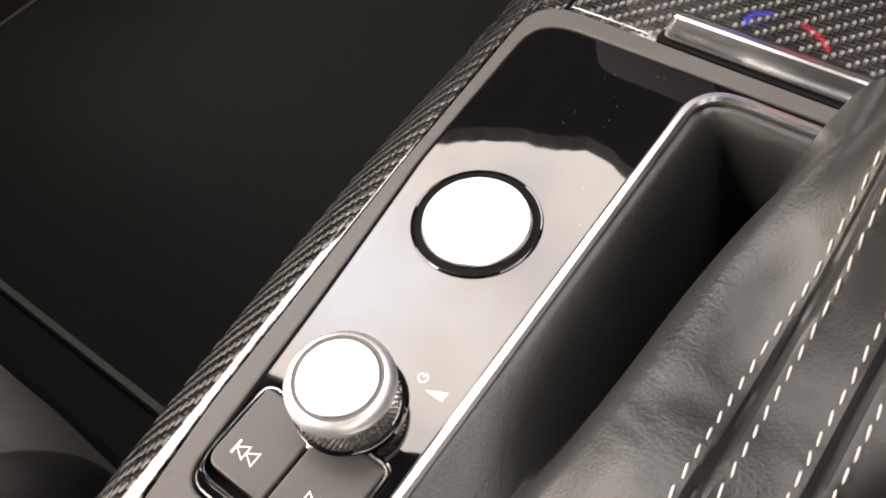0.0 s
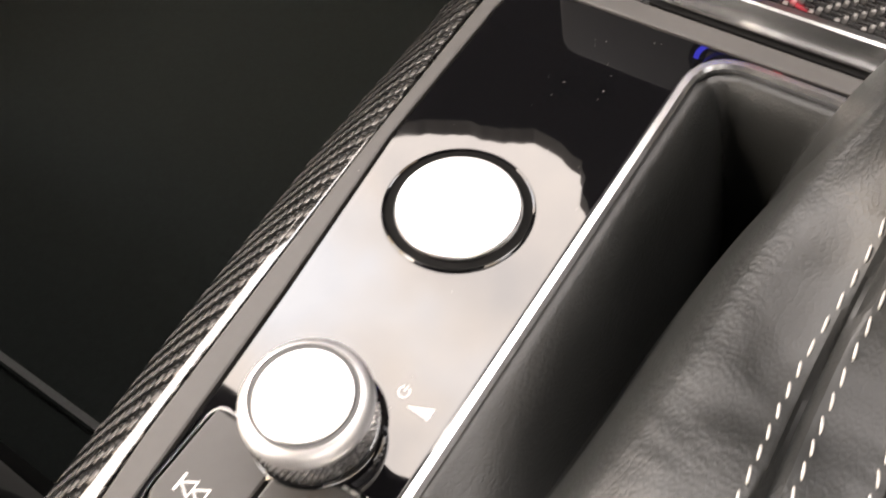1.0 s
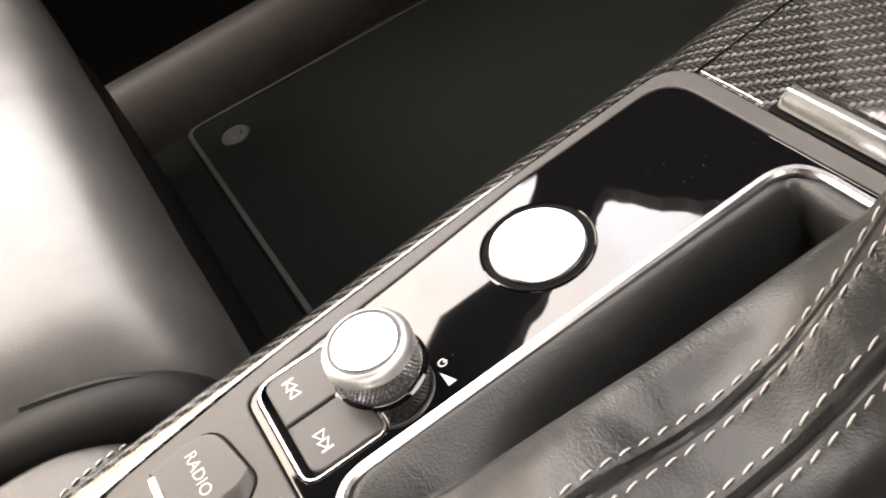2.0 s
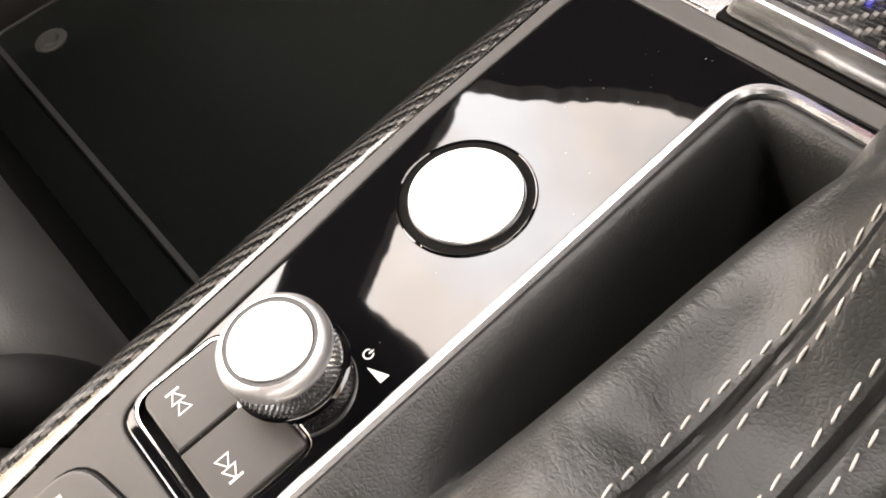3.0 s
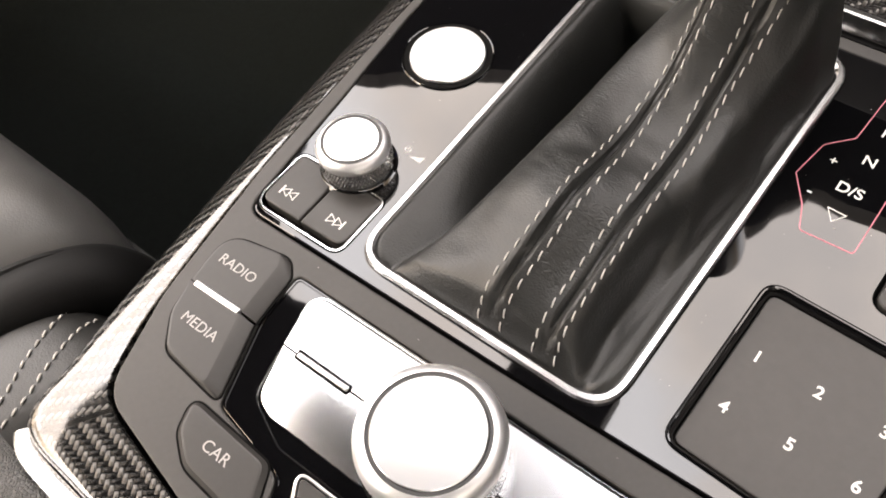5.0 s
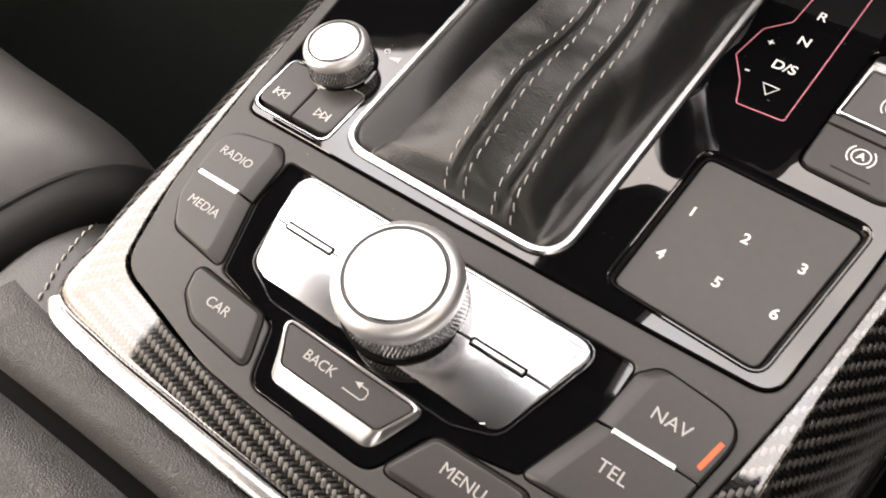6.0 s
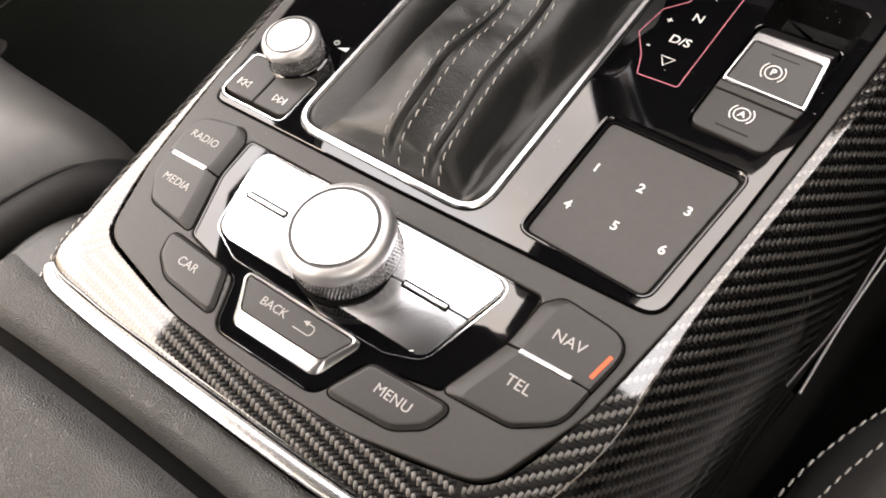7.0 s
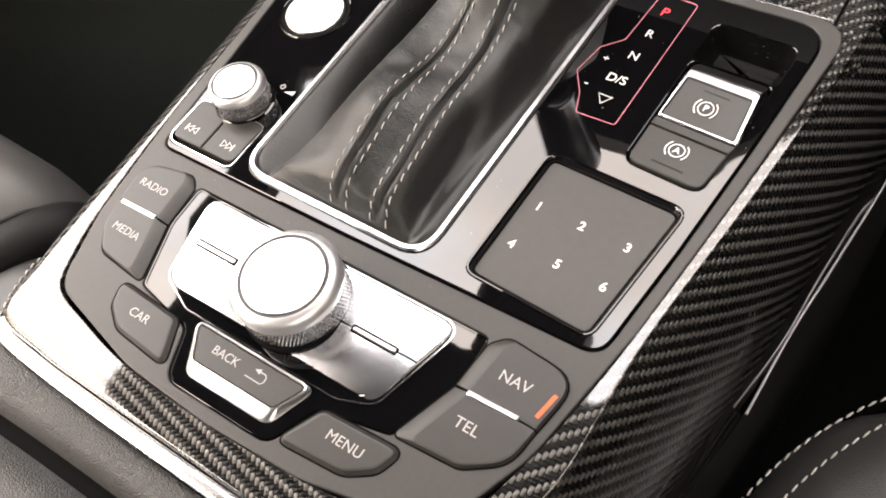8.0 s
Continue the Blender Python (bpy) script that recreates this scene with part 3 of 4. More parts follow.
for r in catmull([s + f for s, f in zip(ST, FLAT)], 10):
    a, b, c = Vector(r[0:3]), Vector(r[3:6]), Vector(r[6:9])
    a0 = a + Vector((0, 0, -0.1))
    inward = (b - a) * Vector((1, 1, 0))
    inward.normalize()
    k = a0.lerp(Vector((b.x, b.y, a0.z - 0.12)), r[10])
    p0, p2 = a0.lerp(k, r[9]), b.lerp(c, 0.03 - 0.025 * smooth(a.x, 84, 114))
    row = [a + Vector((0, 0, -3)), a0 - Vector((0, 0, 0.7)), a0 + inward * 0.12 - Vector((0, 0, 0.25)), a0 + inward * 0.45, a0.lerp(p0, 0.6)]
    for q in (0, 0.17, 0.34, 0.5, 0.66, 0.83, 1):
        row.append(p0 * (1 - q) ** 2 + k * 2 * q * (1 - q) + p2 * q * q)
    out = c - p2
    flat = Vector((out.x, out.y, 0))
    bow = smooth(a.x, 84, 114)
    for q in (0.03, 0.07, 0.11, 0.16, 0.22, 0.29, 0.37, 0.46, 0.56, 0.67, 0.78, 0.89, 1.0):
        row.append(p2 + flat * (1 - (1 - q) ** (1.1 + 1.9 * bow)) + Vector((0, 0, out.z * (q + bow * 0.4 * (q * q - q)))))
    grid.append(row)
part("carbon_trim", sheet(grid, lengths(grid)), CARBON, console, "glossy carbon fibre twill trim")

# bright strip behind the carbon and the line along the flank
def bar(name, path, w, h, material, parent, label, seg=10):
    """A half-round bar along a path in millimetres."""
    bm = bmesh.new()
    pts = [Vector(p) for p in path]
    rows = []
    for i, p in enumerate(pts):
        d = (pts[min(i + 1, len(pts) - 1)] - pts[max(i - 1, 0)]).normalized()
        side = d.cross(Vector((0, 0, 1))).normalized()
        up = side.cross(d)
        rows.append([bm.verts.new((p + side * math.cos(t) * w / 2 + up * math.sin(t) * h) * MM) for t in [math.pi * (-0.15 + 1.3 * k / seg) for k in range(seg + 1)]])
    for a, b in zip(rows, rows[1:]):
        bridge(bm, a, b)
    bm.faces.new(rows[0])
    bm.faces.new(rows[-1])
    return part(name, bm, material, parent, label)


strip = catmull([(-106, -103, -4), (-98, -107, -3.8), (-72, -108.6, -3.4), (-40, -109, -3), (2, -109, -2.6), (48, -108.4, -2.6), (86, -106, -3), (112, -98, -8), (126, -88, -30)], 5)
bar("bright_strip", strip, 6.0, 1.5, CHROME, console, "satin chrome strip behind the carbon trim")
flank = catmull([(164, 262, -111), (162, 200, -111), (157.5, 138, -111), (154, 95, -111), (152.5, 47, -111)], 6)
bar("flank_line", flank, 1.3, 1.5, LINEMETAL, console, "thin chrome line along the flank")
flank = catmull([(150, 46, -112), (145, 3, -112), (138, -50, -112)], 6)
bar("flank_groove", flank, 2.0, 0.8, DARK, console, "dark joint continuing the chrome line")
grid = []
for r in catmull([(164, 300, -112), (161.5, 220, -112), (156, 134, -112), (151.5, 47, -112), (145, 3, -112), (138, -50, -112), (124, -98, -80)], 5):
    p = Vector(r)
    grid.append([p, p + Vector((2, 0, -14)), p + Vector((5, 0, -60)), p + Vector((6, 0, -250))])
part("flank_panel", sheet(grid), TRIM, console, "black lower side panel")
grid = []
for r in catmull([(-139, 300, -80), (-142, 150, -80), (-140, 93, -80), (-133, 11, -80), (-127, -50, -80), (-121, -84, -70), (-121, -140, -60), (-121, -400, -60)], 5):
    p = Vector(r)
    grid.append([p, p + Vector((-2, 0, -20)), p + Vector((-3, 0, -280))])
part("flank_panel", sheet(grid), TRIM, console, "black lower side panel")

# storage lid ahead of the inlay
def lid_z(y):
    return -0.5 + max(0, y - 172) * 0.10 + max(0, y - 230) ** 2 * 0.0012


def lid_part(name, x0, x1, y0, y1, drop):
    grid = []
    n = 16
    for j in range(n + 1):
        y = y0 + (y1 - y0) * j / n
        row = []
        for i in range(13):
            x = x0 + (x1 - x0) * i / 12
            row.append((x, y, lid_z(y) - (drop(x) if drop else 0)))
        grid.append(row)
    uv = [[(p[1] * MM, p[0] * MM) for p in row] for row in grid]
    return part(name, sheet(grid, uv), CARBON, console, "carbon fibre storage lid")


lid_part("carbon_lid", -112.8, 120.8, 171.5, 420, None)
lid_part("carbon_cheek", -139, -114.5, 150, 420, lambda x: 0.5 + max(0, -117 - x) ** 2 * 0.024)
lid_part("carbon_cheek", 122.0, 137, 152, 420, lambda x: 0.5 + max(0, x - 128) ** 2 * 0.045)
for x0, x1 in ((-112, -86), (88, 120)):
    bar("lid_edge", [(x0, 172.2, 0.1), ((x0 + x1) / 2, 172.6, 0.2), (x1, 172.8, 0.1)], 0.5, 0.25, CHROME, console, "thin bright edge of the lid")
for x in (-113.3, 121.4):
    part("lid_seam", box_bm(x - 2, x + 2, 165, 330, -4, -1.6), DARK, console, "dark seam beside the lid")
part("handle_gap", plate(rloop([(-83, 171.6, 1), (85, 172.2, 1), (85, 177, 1), (-83, 177, 1)]), -3, 0.25, 0), DARK, console, "dark gap under the pull handle")
HANDLE = [(-82, 173.2, 2), (84, 174.2, 2), (83, 187, 5), (-79, 186, 5)]
bm = bmesh.new()
rows = [ring(bm, rloop(HANDLE), 0.8)]
top = rloop([(-80.5, 176.2, 2), (82.5, 177.2, 2), (82, 180.2, 2), (-79.5, 179.4, 2)])
rows.append(ring(bm, inset(rloop(HANDLE), 0.1), 1.6))
rows.append(ring(bm, inset(top, -0.6), 6.0))
rows.append(ring(bm, inset(top, -0.2), 6.8))
rows.append(ring(bm, inset(top, 0.6), 7.1))
for a, b in zip(rows, rows[1:]):
    bridge(bm, a, b)
bm.faces.new(rows[-1])
part("lid_handle", bm, HANDLEMETAL, console, "satin chrome pull handle on the lid")

# climate panel at the front end of the lid; its lit scale mirrors in the lid
t = thing("climate_panel", "gloss black climate panel with lit round temperature scale", "control panel")
tip = pose(0.007, 0.266, 0.100, 78, 0, 0)
bm = plate(rloop([(-165, -88, 6), (170, -88, 6), (170, 34, 10), (-165, 34, 10)]), -30, 0, 2)
bm.transform(tip)
part("panel", bm, TRIM, t, "dark panel face")
bm = lathe([(22, 0), (21.5, 2), (15, 2.2), (14.2, 14), (13, 15), (0.4, 15)], -81, 0, 48)
bm.transform(tip)
part("dial", bm, GLOSS, t, "gloss black temperature dial")
for a0, a1, m, lab in ((182, 252, BLUELIT, "glowing blue arc"), (290, 352, REDARC, "glowing red arc")):
    bm = line_bm(arc(-81, 0, 18.2, a0, a1), 2.2, 2.2, 0.3)
    bm.transform(tip)
    part("lit_arc", bm, m, t, lab)

# ---- gear selector ----
shifter = thing("gear_selector", "gear selector with stitched black leather boot in a chrome frame", "gear lever")
bm = bmesh.new()
rows = [ring(bm, BOOT, -3), ring(bm, BOOT, 1.2), ring(bm, inset(BOOT, 0.7), 2.0), ring(bm, inset(BOOT, 2.3), 2.1), ring(bm, inset(BOOT, 3.2), 1.2), ring(bm, inset(BOOT, 3.4), -6)]
for a, b in zip(rows, rows[1:]):
    bridge(bm, a, b)
part("frame", bm, CHROME, shifter, "satin chrome boot frame")

XL, XR, YB, YT = -60.5, 33.0, 1.8, 159.0
ROWS_Y = (2, 12, 25, 40, 55, 70, 85, 100, 118, 130, 136)
# from the outer shoulder over the four rows of stitches to the inner shoulder
ROW_X = ((-44.0, -39.5, -35.0, -31.5, -29.0, -27.6, -26.8, -26.0, -23.4, -19.0, -16.0),
         (-13.4, -14.1, -12.7, -11.7, -11.5, -11.6, -11.2, -9.6, -9.6, -9.6, -8.6),
         (-5.7, -5.7, -5.0, -5.0, -4.5, -4.7, -4.6, -4.4, -5.2, -5.2, -4.6),
         (6.2, 5.0, 5.0, 5.3, 5.8, 5.8, 6.1, 5.7, 6.0, 6.0, 6.5),
         (14.0, 11.9, 12.3, 12.5, 12.2, 12.8, 12.8, 12.0, 12.8, 14.4, 15.4),
         (20.0, 19.0, 19.0, 19.0, 19.5, 20.0, 20.5, 20.5, 21.0, 22.0, 22.0))
ROW_Z = ((3.0, 5.5, 9.0, 12.8, 15.2, 16.4, 16.2, 16.7, 20.0, 27.0, 31.0),
         (6.5, 14.6, 19.2, 22.4, 21.2, 17.6, 16.8, 20.8, 31.5, 44.5, 51.5),
         (6.5, 14.4, 18.2, 20.5, 20.6, 17.5, 17.2, 24.0, 35.6, 47.4, 53.5),
         (6.0, 11.2, 13.9, 16.6, 19.0, 17.6, 18.2, 24.4, 34.0, 45.0, 52.0),
         (5.0, 10.4, 14.0, 16.5, 17.7, 17.6, 17.6, 22.3, 30.5, 41.0, 49.0),
         (2.0, 5.0, 8.0, 11.0, 13.0, 14.0, 14.5, 18.0, 24.0, 32.0, 40.0))


def row_at(table, y, k):
    """A table's value for one row at a place along the boot, smoothed."""
    return sum(lerp_table(list(zip(ROWS_Y, table[k])), y + d) for d in (-5, -2.5, 0, 2.5, 5)) / 5


ALONG = {}


def section(y):
    """The six guiding points of the leather across the boot."""
    key = round(y, 3)
    if key not in ALONG:
        ALONG[key] = [(row_at(ROW_X, y, k), row_at(ROW_Z, y, k)) for k in range(6)]
    return ALONG[key]


def crest(x, y):
    """The top of the leather, led over its shoulders and the four rows of stitches."""
    q = section(y)
    if x <= q[0][0]:
        d = q[0][0] - x
        return q[0][1] - 0.55 * d - 0.20 * d * d
    if x >= q[5][0]:
        d = x - q[5][0]
        return q[5][1] - 0.9 * d - (0.10 + 0.22 * smooth(y, 92, 118)) * d * d
    for k in range(5):
        (xa, za), (xb, zb) = q[k], q[k + 1]
        if x <= xb:
            ma = (zb - q[k - 1][1]) / (xb - q[k - 1][0]) if k else 0.55
            mb = (q[k + 2][1] - za) / (q[k + 2][0] - xa) if k < 4 else -0.9
            t, w = (x - xa) / (xb - xa), xb - xa
            return za * (2 * t ** 3 - 3 * t * t + 1) + ma * w * (t ** 3 - 2 * t * t + t) + zb * (3 * t * t - 2 * t ** 3) + mb * w * (t ** 3 - t * t)


def soft_max(a, b, r):
    """The larger of two heights, with a rounded valley between them."""
    h = max(0.0, r - abs(a - b)) / r
    return max(a, b) + h * h * r * 0.25


def rim_gap(a, b, r=12.0):
    """How far inside a rounded corner a place lies, from its distances to the two sides."""
    return r - math.hypot(r - a, r - b) if a < r and b < r else min(a, b)


def boot_z(x, y):
    """The height of the leather over the plan of the boot."""
    left, right, back, far = x - XL, XR - x, y - YB, YT - y
    inside = min(rim_gap(left, far), rim_gap(right, far), rim_gap(left, back), rim_gap(right, back))
    left, right, far = max(left, inside), max(right, inside), max(far, inside)
    open_ = smooth(y, 22, 78)
    # the skirt rolls over the frame and falls into the crease beside the body
    rolls = 1.2 - (0.012 + 0.052 * open_ + 0.06 * smooth(y, 60, 125)) * max(0, left) ** 2
    rolls = soft_max(rolls, 1.2 + 1.1 * smooth(right, 0, 5) * (1 - smooth(y, 90, 140)) - 0.075 * max(0, right - 4) ** 2 - 0.01 * max(0, right) ** 2, 3)
    rolls = soft_max(rolls, 1.2 - (0.07 + 0.2 * smooth(far, 3, 12)) * max(0, far) ** 2, 5)
    rolls = min(rolls, 3.2)
    pinch = (x - XL) * 0.55 - far * 0.9
    rolls -= 3.0 * math.exp(-(pinch / 3.0) ** 2) * smooth(left, 3, 14) * smooth(far, 2, 10) * (1 - smooth(far, 26, 44))
    rolls = max(rolls, -60 + 54 * (1 - open_))
    body = crest(x, min(y, 136)) + max(0, y - 136) * 0.4
    q = section(min(y, 136))
    side = smooth(x, q[0][0] - 12, q[0][0] + 8) * (1 - smooth(x, q[5][0], q[5][0] + 10))
    # a hollow behind the outer shoulder and the valley inside the inner one
    body -= 1.0 * math.exp(-((x - (q[0][0] + 11)) / 8.0) ** 2) * smooth(y, 58, 78) * (1 - smooth(y, 104, 122))
    body += 1.6 * math.exp(-((x - (q[0][0] + 8)) / 8.0) ** 2) * math.exp(-((y - 46) / 12.0) ** 2)
    body -= 5.6 * math.exp(-((x - q[4][0] - 8.5) / 3.6) ** 2) * smooth(y, 6, 24) * (1 - smooth(y, 46, 76))
    body += 2.4 * math.exp(-((x - q[4][0] - 6) / 5.0) ** 2) * math.exp(-((y - 84) / 13.0) ** 2)
    for k in (1, 3):
        seam = (q[k][0] + q[k + 1][0]) / 2
        body -= 2.3 * math.exp(-((x - seam) / 1.15) ** 2) * smooth(y, 2, 10)
        body += 0.7 * math.exp(-((x - seam) / 4.2) ** 2) * smooth(y, 2, 12)
    body += 1.5 * side * noise.noise((x * 0.035, y * 0.03, 1.7)) * smooth(back, 4, 20)
    body += 0.4 * side * noise.noise((x * 0.10 + y * 0.05, y * 0.12, 4.1))
    pleat = noise.noise((x * 0.05, y * 0.045, 9.3))
    body += 0.16 * side * max(0, pleat) * math.sin(y * 1.1 + x * 0.35 + 4 * noise.noise((x * 0.06, y * 0.06, 2.2)))
    body = 0.6 + (body - 0.6) * smooth(back, -1, 7) if body > 0.6 else body
    body -= 70 * smooth(y, 150, 160)
    z = soft_max(rolls, body, 5)
    return z - 6.0 * smooth(-inside, -0.6, 2.5) - 1.0 * (1 - smooth(inside, 0, 3))


def row_x(y, k):
    """Across the boot: one of four rows of stitches down its back."""
    return section(y)[k + 1][0]


nx, ny = 110, 170
grid = [[(XL + (XR - XL) * i / nx, YB + (YT - YB) * j / ny, boot_z(XL + (XR - XL) * i / nx, YB + (YT - YB) * j / ny)) for i in range(nx + 1)] for j in range(ny + 1)]
boot = part("boot", sheet(grid), LEATHER, shifter, "soft black leather boot with folds")
for k in range(4):
    path = []
    for j in range(60):
        y = 3.5 + 130 * j / 59
        x = row_x(y, k)
        path.append((x, y, boot_z(x, y)))
    stitches(path, 3.7, 1.4, 0.57, boot)
bm = bmesh.new()
axis = Matrix.Translation((0.0055, 0.134, 0.053)) @ pose(0, 0, 0, -10, 4, 0)
lathe([(12.6, -5), (14.0, -2.4), (14.5, 0), (14.3, 2), (13.2, 3.4), (12.5, 6), (12.6, 24), (13.6, 46), (15.5, 64), (15, 72), (8, 76)], 0, 0, 48, bm)
bm.transform(axis)
part("collar", bm, COLLAR, shifter, "polished dark grey collar of the lever")

# ---- buttons ----
def button(name, pts, label, category, parts, z1=1.25, group="", top=None, slope=1.5):
    """A rubber-coated key in a thin dark gap; top is the plan of its flat face."""
    t = thing(name, label, category, group)
    loop = rloop(pts)
    part("gap", plate(inset(loop, -0.7), -3, 0.05, 0), DARK, t, "thin dark gap round the key")
    face = rloop(top) if top else inset(loop, slope)
    bm = bmesh.new()
    rows = [ring(bm, loop, -3), ring(bm, loop, 0.25), ring(bm, inset(loop, 0.25), 0.5), ring(bm, inset(face, -0.3), z1 - 0.12), ring(bm, inset(face, 0.4), z1)]
    for a, b in zip(rows, rows[1:]):
        bridge(bm, a, b)
    bmesh.ops.triangle_fill(bm, use_beauty=True, use_dissolve=False, edges=[bm.edges.get((rows[-1][i], rows[-1][(i + 1) % len(loop)])) for i in range(len(loop))], normal=(0, 0, 1))
    cap = part("cap", bm, BUTTON, t)
    for fn in parts:
        fn(cap)
    return t


def mirror(pts):
    return [(2 - p[0], *p[1:]) for p in pts]


LEFTKEY = [(-101.5, -17, 9), (-77, -12.6, 6), (-72, -18, 4), (-70.2, -36.3), (-98.5, -36.9)]
LEFTKEY2 = [(-98.5, -37.5), (-70.2, -37.1), (-61.2, -62, 2), (-87, -59.5, 8), (-95.5, -49, 12)]
CARKEY = [(-68.5, -64.8, 5), (-35, -66.6, 5), (-26.5, -84.2, 3), (-55, -82, 12), (-64.5, -75.5, 8)]
LEFTTOP = [(-100.5, -17.8, 9), (-79.5, -13.6, 4), (-77.5, -17.5, 3), (-75.6, -36.0), (-97.8, -36.6)]
LEFTTOP2 = [(-97.8, -37.8), (-75.6, -37.4), (-67.5, -60.6, 2), (-86.5, -58.6, 8), (-94.6, -49, 12)]
NAVKEY = [(107.8, -15.2, 10), (79, -12.6, 6), (74, -18, 4), (72.2, -36.3), (104.2, -36.9)]
NAVTOP = [(106.7, -16.2, 9), (81.5, -13.6, 4), (79.5, -17.5, 3), (77.6, -36.0), (103.4, -36.6)]
TELKEY = [(104.0, -37.5), (72.2, -37.1), (63.2, -62, 2), (89, -60.3, 8), (102.2, -51, 13)]
TELTOP = [(103.2, -37.8), (77.6, -37.4), (69.5, -60.6, 2), (88.6, -59.3, 8), (101.2, -51, 13)]
Z = 1.85
GROUP = "keys round the controller"
NAMES = dict(z1=1.8, group=GROUP)


def legend(body, x, y, size, wide=1.0):
    return lambda cap: text(body, x, y, size, Z, cap, material=LEGEND, spread=1.03, bold=0.0, wide=wide)


button("push_button", LEFTKEY, "dark grey radio key with pale lettering", "button", [legend("RADIO", -88.2, -25.6, 5.0)], top=LEFTTOP, **NAMES)
button("push_button", LEFTKEY2, "dark grey media key with pale lettering", "button", [legend("MEDIA", -83.2, -47.7, 5.0)], top=LEFTTOP2, **NAMES)
button("push_button", NAVKEY, "dark grey navigation key with pale lettering and lit indicator", "button", [
    legend("NAV", 89.6, -26.2, 5.8), lambda cap: part("indicator", line_bm([(103.9, -23.6), (102.0, -33.3)], 1.4, 1.2, 0.65), ORANGELIT, cap, "glowing orange indicator bar")], top=NAVTOP, **NAMES)
button("push_button", TELKEY, "dark grey telephone key with pale lettering", "button", [legend("TEL", 83.8, -47.6, 5.8)], top=TELTOP, **NAMES)
button("push_button", CARKEY, "dark grey car key with pale lettering", "button", [legend("CAR", -49.4, -73.5, 5.1)], slope=1.6, **NAMES)
button("push_button", mirror(CARKEY), "dark grey menu key with pale lettering", "button", [legend("MENU", 51.5, -73.3, 5.4)], slope=1.6, **NAMES)
for x in (-86.2, 87.3):
    t = thing("key_divider", "small bright chrome divider bar between two keys", "trim bar", "key dividers")
    part("bar", plate(rloop([(x - 9.8, -38.2, 0.5), (x + 9.8, -37.8, 0.5), (x + 9.8, -35.8, 0.5), (x - 9.8, -36.2, 0.5)]), 0.5, 2.3, 0.4), ALU, t)

# back key with its chrome frame
BACK = [(-27.7, -62.5, 3), (29.8, -62.5, 3), (22.6, -81.6, 6), (-18.2, -82, 6)]
INNER = [(-25.8, -63.7, 2), (27.9, -63.7, 2), (21.8, -76.2, 3), (-17.4, -76.6, 3)]
t = thing("back_button", "dark grey back key in a bright chrome frame", "button")
bm = bmesh.new()
lo, hi = rloop(BACK), rloop(INNER)
rows = [ring(bm, lo, -3), ring(bm, lo, -0.4), ring(bm, inset(lo, 0.5), 0.2), ring(bm, inset(hi, -0.9), 2.3), ring(bm, inset(hi, -0.3), 2.55), ring(bm, hi, 2.2), ring(bm, hi, 0)]
for a, b in zip(rows, rows[1:]):
    bridge(bm, a, b)
part("frame", bm, ALU, t, "bright chrome frame with a wide chin")
part("cap", plate(inset(hi, 0.3), -3, 2.1, 0.5), BUTTON, t)
text("BACK", -6.9, -69.4, 4.9, 2.15, t, material=LEGEND, bold=0.0)
bm = line_bm([(4.2, -71.4), (11.4, -71.4), (12.3, -70.4), (12.3, -68.6), (11.4, -67.6), (8.6, -67.6)], 0.4, 2.1, 0.12)
part("arrow", bm, LEGEND, t, "pale return arrow")
shape([Vector(p) for p in ((8.9, -68.7), (8.9, -66.5), (6.4, -67.6))], 2.15, t, "arrow_head", LEGEND)

# ---- rotary controller with its four silver keys ----
ctrl = thing("rotary_controller", "large brushed metal rotary controller with four silver corner keys", "rotary knob")
CX, CY = 1.5, -37.2
bm = lathe([(21.6, -0.5), (21.7, 1.0), (20.6, 1.7)], CX, CY, 72, cap=False)
part("foot", bm, DARK, ctrl, "dark foot of the knob")
part("core", lathe([(20.2, 1.5), (20.2, 14.4)], CX, CY, 72, cap=False), KNURLSHADE, ctrl, "ground of the knurling, darkened for shade between the teeth")
part("knurled_band", knurl(20.1, 2.0, 11.8, CX, CY, 88, 3, 1.0), KNURL, ctrl, "knurled metal band", smooth=False)
part("ring", lathe([(20.2, 11.8), (20.9, 11.95), (21.1, 12.5), (21.1, 13.9), (20.9, 15.2), (20.2, 16.7), (19.0, 17.9), (17.6, 18.5), (17.1, 18.6)], CX, CY, 96, cap=False), RINGMETAL, ctrl, "polished upper ring")
part("groove", lathe([(17.1, 18.6), (16.9, 18.3), (16.0, 18.3), (15.8, 18.6)], CX, CY, 96, cap=False), GROOVE, ctrl, "grey groove")
part("cap", lathe([(15.8, 18.6), (15.5, 18.85), (10, 18.97), (0.4, 19)], CX, CY, 96), ALU, ctrl, "flat brushed metal cap")
gap = 0.35


def silver(pts, name="corner_key", tilt=0.0):
    bm = plate(rloop(pts), -1, 1.6, 0.45)
    for v in bm.verts:
        v.co.z += min(0, v.co.y + 0.037) * tilt
    part(name, bm, SILVER, ctrl, "satin silver corner key")


